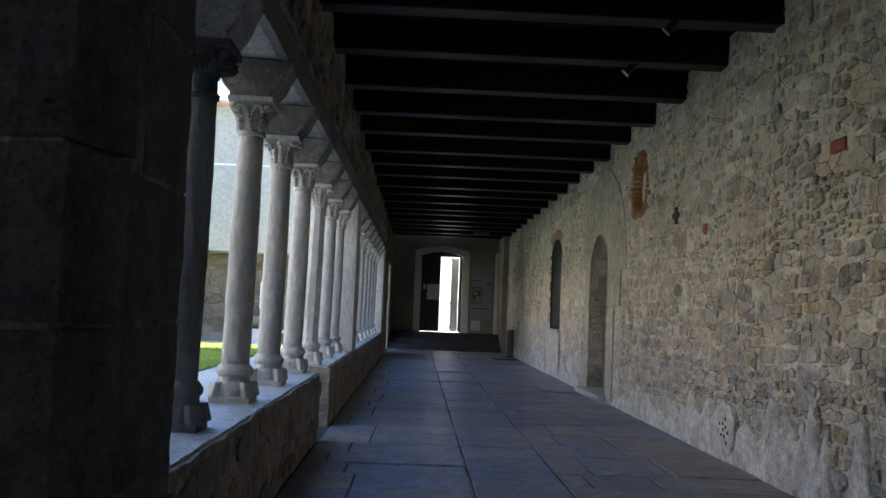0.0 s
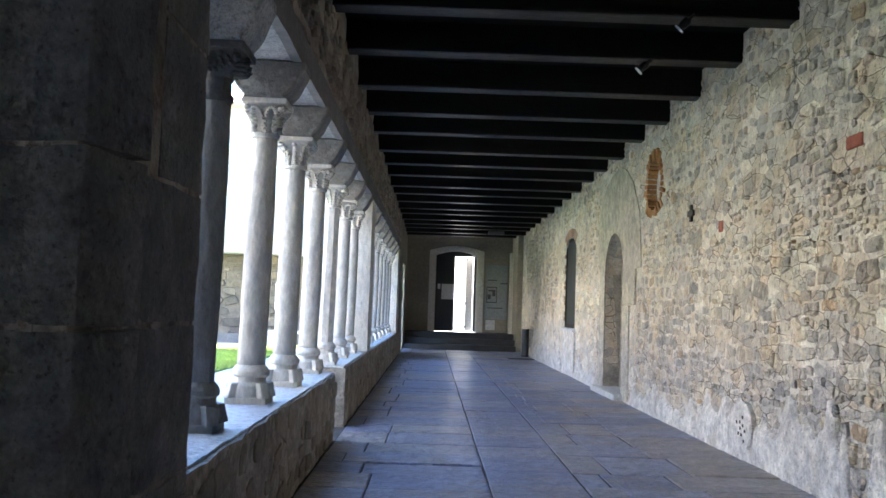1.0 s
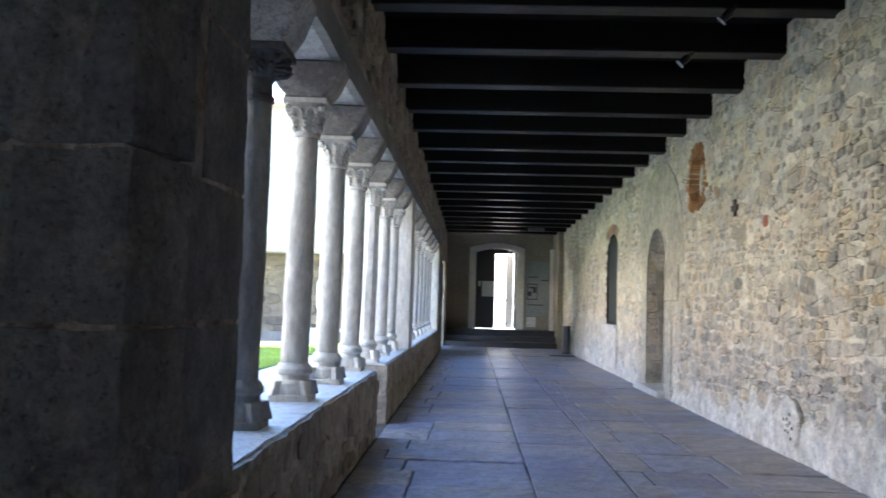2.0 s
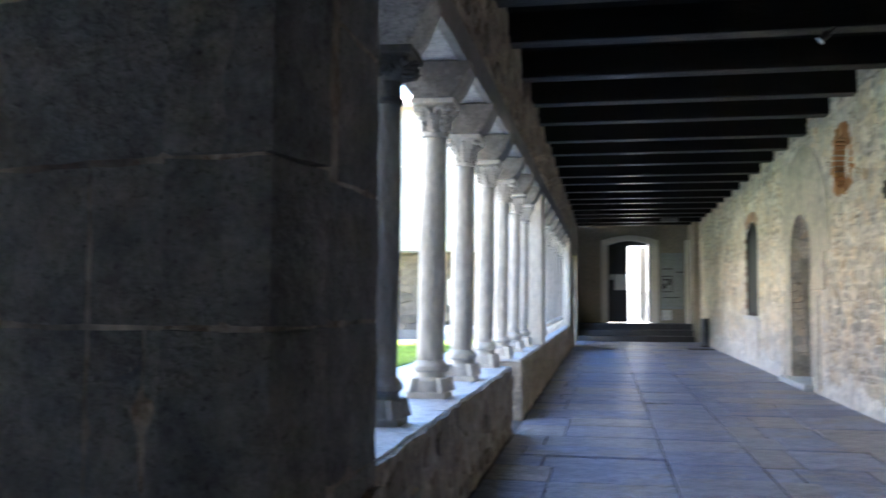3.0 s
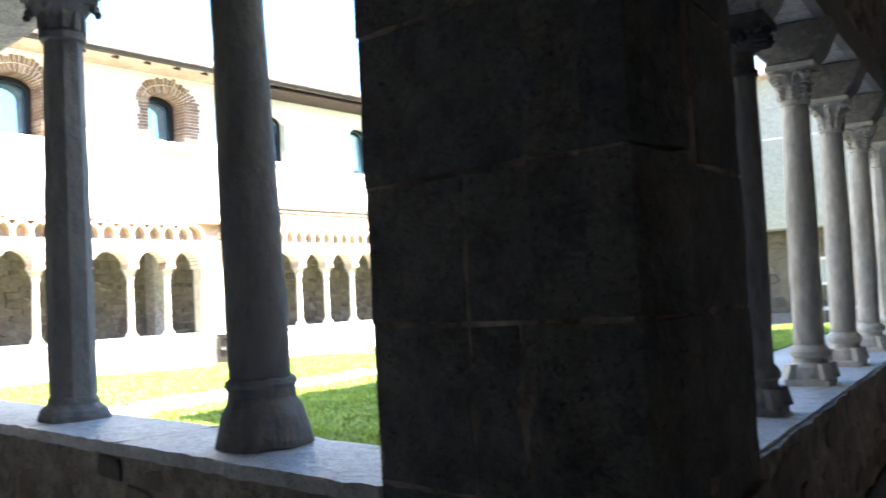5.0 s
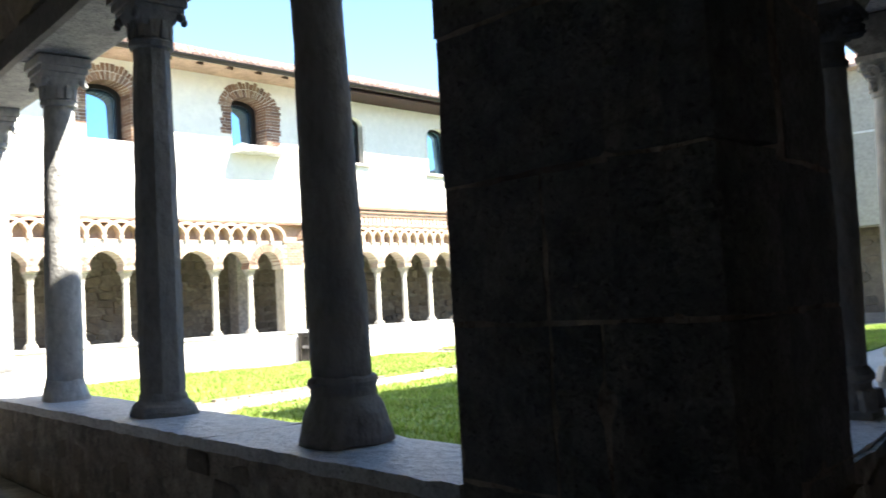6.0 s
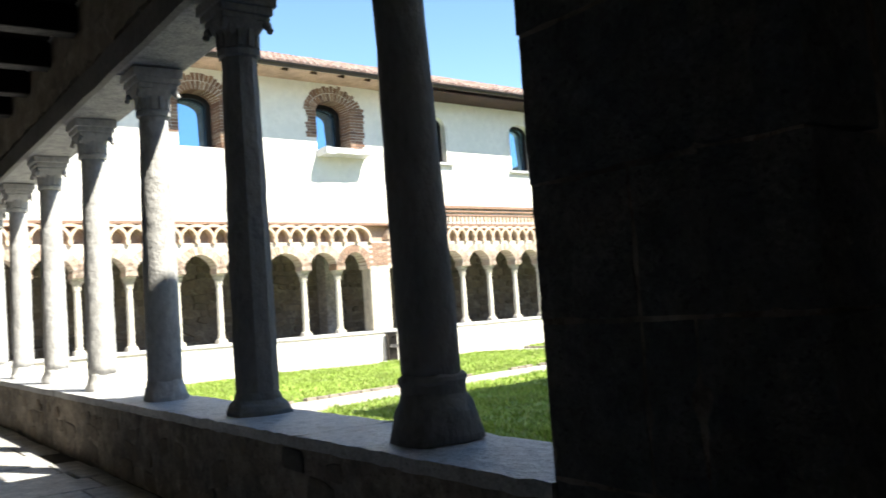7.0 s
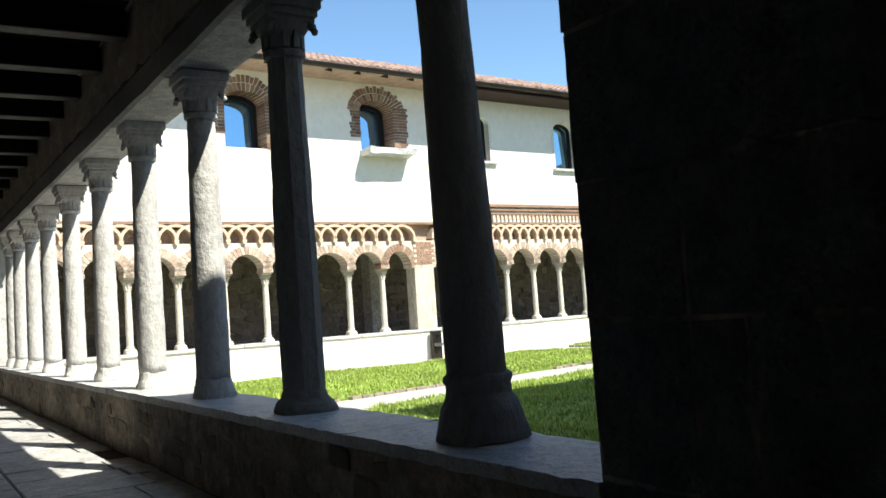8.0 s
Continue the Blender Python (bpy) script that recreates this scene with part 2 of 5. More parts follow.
M = {
    "mortar": material("lime_mortar", (0.85, 0.805, 0.735), (0.73, 0.68, 0.61), 0.7, 22, 0.95, 1.0, dist=0.035, blotch=(0.61, 0.565, 0.50), crack=6.0),
    "stone_piece": material("rubble_stone_piece", 0, 0, 3, 22, 0.9, 1.0, source="piece", tones=RUBBLE, dist=0.035, blotch=(0.70, 0.63, 0.51), blotch_scale=6.0, crack=6.0),
    "stone_island": material("rubble_stone", 0, 0, 3, 22, 0.9, 1.0, source="island", tones=RUBBLE, dist=0.035, blotch=(0.70, 0.63, 0.51), blotch_scale=6.0, crack=6.0),
    "plaster": material("old_plaster", (0.84, 0.80, 0.745), (0.66, 0.62, 0.57), 1.8, 18, 0.95, 1.0, blotch=(0.50, 0.45, 0.39), blotch_scale=5.0, dist=0.03, crack=-1),
    "door_plaster": material("grey_door_plaster", (0.58, 0.54, 0.46), (0.44, 0.41, 0.35), 1.4, 16, 0.95, 0.5, blotch=(0.36, 0.34, 0.30), crack=-1),
    # Pale plaster darkened in colour for a front turned from the sun.
    "shade_stucco": material("shade_grey_stucco", (0.385, 0.365, 0.325), (0.32, 0.30, 0.27), 0.45, 9, 0.92, 0.25, blotch=(0.35, 0.33, 0.295)),
    "stucco": material("white_stucco", (0.90, 0.86, 0.775), (0.83, 0.79, 0.705), 0.45, 5, 0.92, 0.12, blotch=(0.84, 0.80, 0.715), grit=0.25),
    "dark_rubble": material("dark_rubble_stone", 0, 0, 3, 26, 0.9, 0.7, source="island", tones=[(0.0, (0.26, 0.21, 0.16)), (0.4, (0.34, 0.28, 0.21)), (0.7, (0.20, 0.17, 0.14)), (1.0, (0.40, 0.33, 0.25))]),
    # Tones halved from dark_rubble: the overhang's shade is in the colour.
    "shade_rubble": material("shade_brown_rubble", 0, 0, 3, 26, 0.9, 0.7, source="island", tones=[(0.0, (0.13, 0.105, 0.08)), (0.4, (0.18, 0.145, 0.11)), (0.7, (0.10, 0.085, 0.07)), (1.0, (0.22, 0.18, 0.135))]),
    "shade_wall": material("shade_brown_wall", (0.17, 0.14, 0.11), (0.11, 0.095, 0.08), 1.6, 10, 0.95, 1.0),
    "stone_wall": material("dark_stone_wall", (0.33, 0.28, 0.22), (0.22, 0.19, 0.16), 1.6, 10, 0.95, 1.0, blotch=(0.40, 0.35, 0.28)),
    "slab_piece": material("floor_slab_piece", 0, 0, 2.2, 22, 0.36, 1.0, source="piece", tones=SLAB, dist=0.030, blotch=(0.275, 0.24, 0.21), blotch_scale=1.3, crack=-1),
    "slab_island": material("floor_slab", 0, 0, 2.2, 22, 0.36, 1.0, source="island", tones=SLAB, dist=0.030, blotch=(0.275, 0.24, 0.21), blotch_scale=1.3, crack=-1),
    "joint": material("floor_joint", (0.10, 0.09, 0.08), (0.05, 0.045, 0.04), 3, 30, 0.95, 0.5),
    "block": material("pier_block", 0, 0, 2.5, 45, 0.9, 1.0, source="piece", tones=BLOCK, blotch=(0.135, 0.132, 0.128), blotch_scale=9.0, crack=-1),
    "orange_brick": material("orange_niche_brick", 0, 0, 4, 40, 0.92, 0.6, source="piece", tones=[(0.0, (0.50, 0.24, 0.10)), (0.5, (0.60, 0.33, 0.15)), (1.0, (0.42, 0.19, 0.08))]),
    # Paler than SLAB: part of the sun on this walk is in the colour.
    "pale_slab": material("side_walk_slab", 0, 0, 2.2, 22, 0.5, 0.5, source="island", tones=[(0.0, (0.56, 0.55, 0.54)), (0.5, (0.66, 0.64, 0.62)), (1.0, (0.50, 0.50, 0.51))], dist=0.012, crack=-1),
    "pier_mortar": material("pier_mortar", (0.46, 0.40, 0.33), (0.09, 0.08, 0.07), 3.5, 30, 0.95, 0.8, blotch=(0.13, 0.09, 0.065)),
    "marble": material("pale_column_stone", (0.78, 0.72, 0.63), (0.63, 0.585, 0.51), 2.0, 30, 0.75, 0.3, stretch=(1, 1, 0.35), blotch=(0.50, 0.46, 0.39)),
    # Brightened tone for side columns in sun; shaded ones take grey_stone.
    "brightened_stone": material("rough_column_stone", (0.66, 0.645, 0.62), (0.52, 0.505, 0.485), 3.5, 26, 0.9, 0.7, stretch=(1, 1, 0.5), dist=0.014),
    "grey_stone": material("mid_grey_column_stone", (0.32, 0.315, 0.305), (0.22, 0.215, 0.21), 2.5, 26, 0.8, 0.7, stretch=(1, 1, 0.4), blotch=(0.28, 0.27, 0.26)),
    "sooty": material("sooty_capital_stone", (0.13, 0.125, 0.12), (0.07, 0.068, 0.065), 6, 30, 0.85, 0.6),
    "impost": material("brown_impost_stone", (0.30, 0.275, 0.24), (0.20, 0.185, 0.165), 3.0, 30, 0.9, 0.5, blotch=(0.36, 0.34, 0.30)),
    "coping": material("granite_coping", (0.78, 0.78, 0.785), (0.60, 0.60, 0.605), 2.5, 55, 0.45, 0.9, blotch=(0.36, 0.36, 0.36), dist=0.014, blotch_scale=7.0, crack=-1),
    "parapet": material("weathered_parapet", (0.40, 0.345, 0.28), (0.20, 0.175, 0.15), 2.6, 12, 0.95, 0.9, blotch=(0.42, 0.365, 0.30), crack=-1),
    "lintel": material("granite_lintel", (0.46, 0.46, 0.46), (0.34, 0.34, 0.34), 1.5, 70, 0.85, 0.7, dist=0.01, blotch=(0.20, 0.20, 0.205), blotch_scale=42.0, crack=-1),
    "lintel_face": material("grey_lintel_face", (0.23, 0.22, 0.21), (0.15, 0.145, 0.14), 1.4, 20, 0.9, 0.6),
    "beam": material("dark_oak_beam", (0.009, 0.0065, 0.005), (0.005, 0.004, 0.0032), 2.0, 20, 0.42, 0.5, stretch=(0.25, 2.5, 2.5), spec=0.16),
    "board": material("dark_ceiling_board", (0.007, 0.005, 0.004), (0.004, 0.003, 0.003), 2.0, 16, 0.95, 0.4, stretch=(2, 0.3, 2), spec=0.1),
    "wood": material("brown_eaves_wood", (0.050, 0.021, 0.012), (0.030, 0.014, 0.009), 2.0, 18, 0.8, 0.4),
    "door_wood": material("black_door_wood", (0.035, 0.03, 0.028), (0.022, 0.02, 0.018), 2.0, 22, 0.5, 0.3, stretch=(3, 3, 0.4)),
    "brick_island": material("old_brick", 0, 0, 4, 40, 0.92, 0.6, source="island", tones=BRICK),
    "pale_brick": material("pale_worn_brick", 0, 0, 4, 40, 0.92, 0.6, source="island", tones=PALE_BRICK),
    "brick_dark": material("dark_window_brick", 0, 0, 1.5, 12, 0.92, 0.6, source="piece", tones=[(0.0, (0.20, 0.11, 0.075)), (0.3, (0.33, 0.20, 0.13)), (0.55, (0.25, 0.15, 0.10)), (0.8, (0.44, 0.32, 0.23)), (1.0, (0.17, 0.10, 0.075))]),
    "weathered": material("weathered_pier_plaster", (0.76, 0.69, 0.58), (0.60, 0.53, 0.43), 2.2, 14, 0.95, 0.6, blotch=(0.42, 0.37, 0.30), stretch=(1, 1, 0.5)),
    "brick_piece": material("old_brick_piece", 0, 0, 4, 40, 0.92, 0.6, source="piece", tones=BRICK),
    "frieze": material("pale_terracotta", (0.78, 0.62, 0.48), (0.66, 0.46, 0.33), 2.5, 24, 0.92, 0.5),
    "frieze_shade": material("brown_frieze_shade", (0.58, 0.44, 0.34), (0.46, 0.33, 0.25), 2.5, 24, 0.92, 0.5),
    "spandrel": material("pale_brick_plaster", (0.80, 0.72, 0.63), (0.72, 0.60, 0.51), 1.8, 14, 0.92, 0.4, blotch=(0.66, 0.50, 0.40)),
    "tile": material("roof_tile", 0, 0, 3, 24, 0.9, 0.4, source="island", tones=TILE),
    "gutter": material("dark_metal_gutter", (0.045, 0.038, 0.034), (0.03, 0.026, 0.024), 3, 20, 0.4, 0.05, metal=0.6),
    "iron": material("grey_metal", (0.20, 0.20, 0.21), (0.13, 0.13, 0.14), 5, 40, 0.35, 0.05, metal=0.8),
    "gravel": material("pale_gravel", (0.70, 0.665, 0.61), (0.58, 0.55, 0.50), 0.6, 60, 0.95, 0.9),
    "soil": material("lawn_soil", (0.23, 0.31, 0.07), (0.17, 0.25, 0.05), 0.8, 12, 0.95, 0.9),
    "grass": material("grass_blades", 0, 0, 0.6, 4, 0.7, 0.0, source="island", tones=[(0.0, (0.26, 0.40, 0.05)), (0.5, (0.37, 0.51, 0.08)), (0.85, (0.46, 0.56, 0.12)), (1.0, (0.56, 0.56, 0.25))]),
    "dark_pane": material("dark_window_pane", (0.022, 0.028, 0.025), (0.016, 0.020, 0.018), 1.5, 12, 0.5, 0.02, spec=0.15),
    "step": material("dark_step_stone", (0.055, 0.053, 0.052), (0.032, 0.031, 0.030), 1.4, 20, 0.8, 0.5),
    "white_paint": material("white_painted_wood", (0.78, 0.77, 0.74), (0.72, 0.71, 0.68), 2, 20, 0.5, 0.05),
    "frame_dark": material("dark_window_frame", (0.022, 0.018, 0.016), (0.014, 0.012, 0.011), 4, 30, 0.6, 0.1, spec=0.2),
    "paper": material("white_paper", (0.75, 0.75, 0.72), (0.70, 0.70, 0.67), 4, 20, 0.8, 0.0),
    "ink": material("printed_ink", (0.06, 0.06, 0.065), (0.05, 0.05, 0.05), 4, 20, 0.8, 0.0),
    "panel": material("grey_green_panel", (0.34, 0.37, 0.37), (0.29, 0.32, 0.32), 1.2, 16, 0.6, 0.05),
    "cream": material("cream_stone_frame", (0.86, 0.81, 0.72), (0.78, 0.73, 0.64), 1.5, 20, 0.9, 0.3),
    "ochre": material("ochre_end_plaster", (0.40, 0.35, 0.27), (0.31, 0.27, 0.21), 0.8, 12, 0.95, 0.3),
    "red_brick": material("single_red_brick", (0.44, 0.14, 0.09), (0.34, 0.11, 0.07), 5, 40, 0.9, 0.5),
}


def glass_material():
    m = bpy.data.materials.new("window_glass")
    m.use_nodes = True
    p = m.node_tree.nodes["Principled BSDF"]
    p.inputs["Base Color"].default_value = (0.34, 0.53, 0.66, 1)
    p.inputs["Metallic"].default_value = 0.85
    p.inputs["Roughness"].default_value = 0.03
    return m


M["glass"] = glass_material()
lamp_glow = bpy.data.materials.new("lamp_reflector")
lamp_glow.use_nodes = True
lamp_glow.node_tree.nodes["Principled BSDF"].inputs["Base Color"].default_value = (0.8, 0.8, 0.8, 1)
lamp_glow.node_tree.nodes["Principled BSDF"].inputs["Roughness"].default_value = 0.25
M["lamp"] = lamp_glow


# ================= mesh helpers =================
def mesh_of(name, bm, mat):
    me = bpy.data.meshes.new(name)
    bm.normal_update()
    bm.to_mesh(me)
    bm.free()
    me.materials.append(mat)
    return me


def part(name, bm, mat=None, parent=None, label="", smooth=False):
    me = mesh_of(name, bm, mat) if isinstance(bm, bmesh.types.BMesh) else bm
    if smooth:
        for f in me.polygons:
            f.use_smooth = True
    ob = new(name, me)
    ob.parent = parent
    if label:
        ob["label"] = label
    return ob


def thing(name, label, category, at=None, group="", kind=""):
    ob = new(name)
    ob.empty_display_size = 0.2
    if at is not None:
        ob.matrix_world = at
    return tagged(ob, label, category, group, kind)


def box(bm, x0, x1, y0, y1, z0, z1, bevel=0.0, m=None):
    r = bmesh.ops.create_cube(bm, size=1, matrix=Matrix.Translation(((x0 + x1) / 2, (y0 + y1) / 2, (z0 + z1) / 2)) @ Matrix.Diagonal((abs(x1 - x0), abs(y1 - y0), abs(z1 - z0), 1)))
    vs = r["verts"]
    if bevel:
        es = list({e for v in vs for e in v.link_edges})
        got = bmesh.ops.bevel(bm, geom=es, offset=bevel, segments=2, affect="EDGES", profile=0.6)
        vs = list({v for f in got["faces"] for v in f.verts} | {v for v in vs if v.is_valid})
    if m is not None:
        bmesh.ops.transform(bm, matrix=m, verts=vs)
    return bm


def boxed(*a, **k):
    return box(bmesh.new(), *a, **k)


def lathe(bm, profile, segs=20, square=0.0, m=None, facet=False):
    """Turned profile of (radius, z); square blends the section from round towards square."""
    rings = []
    for r, z in profile:
        ring = []
        for i in range(segs):
            a = 2 * math.pi * (i + 0.5) / segs
            c, s = math.cos(a), math.sin(a)
            q = square(z) if callable(square) else square
            k = 1 + q * (1 / max(abs(c), abs(s)) - 1)
            ring.append(bm.verts.new((r * k * c, r * k * s, z)))
        rings.append(ring)
    for a, b in zip(rings, rings[1:]):
        for i in range(segs):
            bm.faces.new((a[i], a[(i + 1) % segs], b[(i + 1) % segs], b[i]))
    bm.faces.new(list(reversed(rings[0])))
    bm.faces.new(rings[-1])
    if m is not None:
        bmesh.ops.transform(bm, matrix=m, verts=[v for r in rings for v in r])
    return bm


def roughen(bm, amount, scale=4.0, seed=0.0, verts=None):
    for v in (verts or bm.verts):
        v.co += amount * Vector(noise.noise_vector(v.co * scale + Vector((seed, seed * 1.7, 0))))
    return bm


def extrude_outline(bm, pts, depth, m):
    """A closed outline of (a, b) drawn in local x and z, pushed along local y by depth."""
    f0 = [bm.verts.new(m @ Vector((a, 0, b))) for a, b in pts]
    f1 = [bm.verts.new(m @ Vector((a, depth, b))) for a, b in pts]
    bm.faces.new(f0)
    bm.faces.new(list(reversed(f1)))
    n = len(pts)
    for i in range(n):
        bm.faces.new((f0[i], f1[i], f1[(i + 1) % n], f0[(i + 1) % n]))
    bmesh.ops.recalc_face_normals(bm, faces=bm.faces[:])
    return bm


def grid_box(x0, x1, y0, y1, z0, z1, step, rough_by, scale, seed=0.0):
    """A box whose faces are cut finely enough to be made uneven."""
    bm = bmesh.new()
    n = [max(1, round(abs(b - a) / step)) for a, b in ((x0, x1), (y0, y1), (z0, z1))]
    seen = {}

    def vert(i, j, k):
        if (i, j, k) not in seen:
            seen[i, j, k] = bm.verts.new((x0 + (x1 - x0) * i / n[0], y0 + (y1 - y0) * j / n[1], z0 + (z1 - z0) * k / n[2]))
        return seen[i, j, k]
    for i in range(n[0]):
        for j in range(n[1]):
            for k in (0, n[2]):
                bm.faces.new([vert(i, j, k), vert(i + 1, j, k), vert(i + 1, j + 1, k), vert(i, j + 1, k)])
    for i in range(n[0]):
        for k in range(n[2]):
            for j in (0, n[1]):
                bm.faces.new([vert(i, j, k), vert(i + 1, j, k), vert(i + 1, j, k + 1), vert(i, j, k + 1)])
    for j in range(n[1]):
        for k in range(n[2]):
            for i in (0, n[0]):
                bm.faces.new([vert(i, j, k), vert(i, j + 1, k), vert(i, j + 1, k + 1), vert(i, j, k + 1)])
    bmesh.ops.recalc_face_normals(bm, faces=bm.faces[:])
    return roughen(bm, rough_by, scale, seed)


# ================= plan =================
WALL_X = 2.75          # corridor wall opposite the arcade
A_IN, A_OUT, A_MID = -0.84, -1.36, -1.09
SILL, YARD = 0.60, -0.31
AZ = radians(78.2)
CORNER = Vector((A_IN, 2.21, 0))
# frame of the side arcade: local -y runs away along it, local x points into its corridor
FB = Matrix.Translation(CORNER) @ Matrix(((-math.cos(AZ), math.sin(AZ), 0, 0), (-math.sin(AZ), -math.cos(AZ), 0, 0), (0, 0, 1, 0), (0, 0, 0, 1)))
AZD = radians(-6.9)
# frame of the far wing: local y runs along its front, local x points into the yard
FD = Matrix.Translation((-20.91, 6.40, 0)) @ Matrix(((math.cos(AZD), -math.sin(AZD), 0, 0), (math.sin(AZD), math.cos(AZD), 0, 0), (0, 0, 1, 0), (0, 0, 0, 1)))
END_Y = 29.0

# ================= ground and floors =================
def sheet(name, pts, z, mat, label, category):
    bm = bmesh.new()
    bm.faces.new([bm.verts.new((x, y, z)) for x, y in pts])
    bmesh.ops.recalc_face_normals(bm, faces=bm.faces[:])
    if bm.faces[:][0].normal.z < 0:
        bmesh.ops.reverse_faces(bm, faces=bm.faces[:])
    return tagged(part(name, bm, mat), label, category, kind="structure")


sheet("ground", [(-2500, -2500), (2500, -2500), (2500, 2500), (-2500, 2500)], YARD, M["gravel"], "pale gravel ground of the cloister yard", "ground")
# floor bed under the slabs of both walks
bed = bmesh.new()
box(bed, A_IN - 0.1, WALL_X, -2.6, END_Y, YARD - 0.05, -0.010)
box(bed, 0.0, 3.6, -22.5, 0.9, YARD - 0.05, -0.014, m=FB)
floor = tagged(part("floor", bed, M["joint"]), "grey stone slab floor of the cloister walk", "floor", kind="structure")


# ================= corridor wall with doorway, window and round niche =================
def opening_outline(y0, y1, z0, spring, top, n=10):
    """Outline of an opening with a raised arch head, in (y, z)."""
    c, r, h = (y0 + y1) / 2, (y1 - y0) / 2, top - spring
    return [(y0, z0)] + [(c - r * math.cos(math.pi * i / n), spring + h * math.sin(math.pi * i / n)) for i in range(n + 1)] + [(y1, z0)]


def wall_with_holes(name, y0, y1, z0, z1, x, thick, holes, mat, label, m=None, side=1):
    """A wall in the plane x, thick away from the room, with holes cut through it."""
    me = mesh_of(name, boxed(x, x + side * thick, y0, y1, z0, z1), mat)
    ob = new(name, me)
    cutters = []
    for pts, depth in holes:
        bm = bmesh.new()
        rot = Matrix(((0, side, 0, x - side * 0.05), (1, 0, 0, 0), (0, 0, 1, 0), (0, 0, 0, 1)))
        extrude_outline(bm, pts, depth + 0.05, rot)
        cut = new("cutter", mesh_of("cutter", bm, mat))
        mod = ob.modifiers.new("hole", "BOOLEAN")
        mod.object, mod.operation, mod.solver = cut, "DIFFERENCE", "EXACT"
        cutters.append(cut)
    bpy.context.view_layer.update()
    done = bpy.data.meshes.new_from_object(ob.evaluated_get(bpy.context.evaluated_depsgraph_get()))
    ob.modifiers.clear()
    ob.data = done
    for c in cutters:
        bpy.data.objects.remove(c)
    if m is not None:
        ob.matrix_world = m
    return tagged(ob, label, "wall", kind="structure")


DOOR = opening_outline(12.82, 14.16, -0.05, 1.85, 2.45)
WINDOW = opening_outline(17.15, 18.45, 0.93, 2.45, 2.72)
NICHE = [(11.13 + 0.36 * math.cos(a * math.pi / 10), 2.85 + 0.36 * math.sin(a * math.pi / 10)) for a in range(20)]
wall_east = wall_with_holes("wall_east", -3.2, 27.2, -0.3, 4.0, WALL_X, 0.75, [(DOOR, 0.62), (WINDOW, 0.45), (NICHE, 0.32)], M["mortar"], "rubble stone corridor wall bedded in lime mortar")


def rect_frame(bm, x0, x1, y0, y1, z0, z1, w):
    box(bm, x0, x1, y0, y0 + w, z0, z1)
    box(bm, x0, x1, y1 - w, y1, z0, z1)
    box(bm, x0, x1, y0 + w, y1 - w, z1 - w, z1)
    box(bm, x0, x1, y0 + w, y1 - w, z0, z0 + w)


door_1 = thing("door_1", "arched stone doorway with blocked rubble infill", "doorway", kind="structure")
part("infill", grid_box(WALL_X + 0.24, WALL_X + 0.6, 12.80, 14.18, -0.05, 2.5, 0.08, 0.03, 6), M["stone_wall"], door_1)
for nm, ya, yb, za, zb in (("jamb", 14.16, 14.55, 0.0, 1.86), ("jamb", 12.42, 12.82, 0.0, 1.35), ("jamb", 12.05, 12.82, 1.36, 1.85)):
    part(nm, roughen(boxed(WALL_X - 0.025, WALL_X + 0.3, ya, yb, za, zb, bevel=0.012), 0.006, 3), M["door_plaster"], door_1, "grey dressed stone jamb")
part("threshold", roughen(boxed(WALL_X - 0.16, WALL_X + 0.45, 12.70, 14.45, 0.0, 0.09, bevel=0.02), 0.012, 3), M["coping"], door_1, "worn stone threshold")
# the grey plaster field over the doorway
bm = bmesh.new()
ring = DOOR[1:-1]
outer = [(11.75, 1.85), (11.9, 2.6), (12.3, 3.05), (12.75, 3.3), (13.2, 3.42), (13.75, 3.35), (14.15, 3.25), (14.5, 3.05), (14.75, 2.7), (14.8, 2.2), (14.56, 1.86)]
ins = [bm.verts.new((WALL_X - 0.020, y, z)) for y, z in ring]
outs = [bm.verts.new((WALL_X - 0.012, y, z)) for y, z in outer]
for i in range(len(ring) - 1):
    bm.faces.new((ins[i], ins[i + 1], outs[i + 1], outs[i]))
ret = bmesh.ops.extrude_face_region(bm, geom=bm.faces[:])
bmesh.ops.translate(bm, vec=(0.06, 0, 0), verts=[v for v in ret["geom"] if isinstance(v, bmesh.types.BMVert)])
bmesh.ops.recalc_face_normals(bm, faces=bm.faces[:])
part("plaster_field", bm, M["door_plaster"], door_1, "smooth grey plaster round the arch")

window_1 = thing("window_1", "tall narrow arched window with dark pane", "window", kind="structure")
part("pane", boxed(WALL_X + 0.022, WALL_X + 0.042, 17.15, 18.45, 0.93, 2.75), M["dark_pane"], window_1)
fr = bmesh.new()
rect_frame(fr, WALL_X + 0.006, WALL_X + 0.019, 17.15, 18.45, 0.93, 2.72, 0.07)
part("window_frame", fr, M["frame_dark"], window_1)
part("window_sill", roughen(boxed(WALL_X - 0.07, WALL_X + 0.06, 17.0, 18.6, 0.86, 0.93, bevel=0.015), 0.008, 4), M["coping"], window_1)
part("plaster_panel", roughen(boxed(WALL_X - 0.035, WALL_X + 0.05, 17.0, 18.55, -0.02, 0.86, bevel=0.01), 0.02, 3), M["plaster"], window_1, "pale plaster patch below the sill")
for i in range(2, 9):
    a0, a1 = math.pi * i / 11, math.pi * (i + 0.86) / 11
    pts = [(17.8 - r * math.cos(a), 2.45 + r * 0.42 * math.sin(a) + (0.0 if r < 0.7 else 0.07)) for r, a in ((0.66, a0), (0.92, a0), (0.92, a1), (0.66, a1))]
    part("brick", extrude_outline(bmesh.new(), pts, 0.2, Matrix(((0, 1, 0, WALL_X - 0.012), (1, 0, 0, 0), (0, 0, 1, 0), (0, 0, 0, 1)))), M["brick_piece"], window_1)
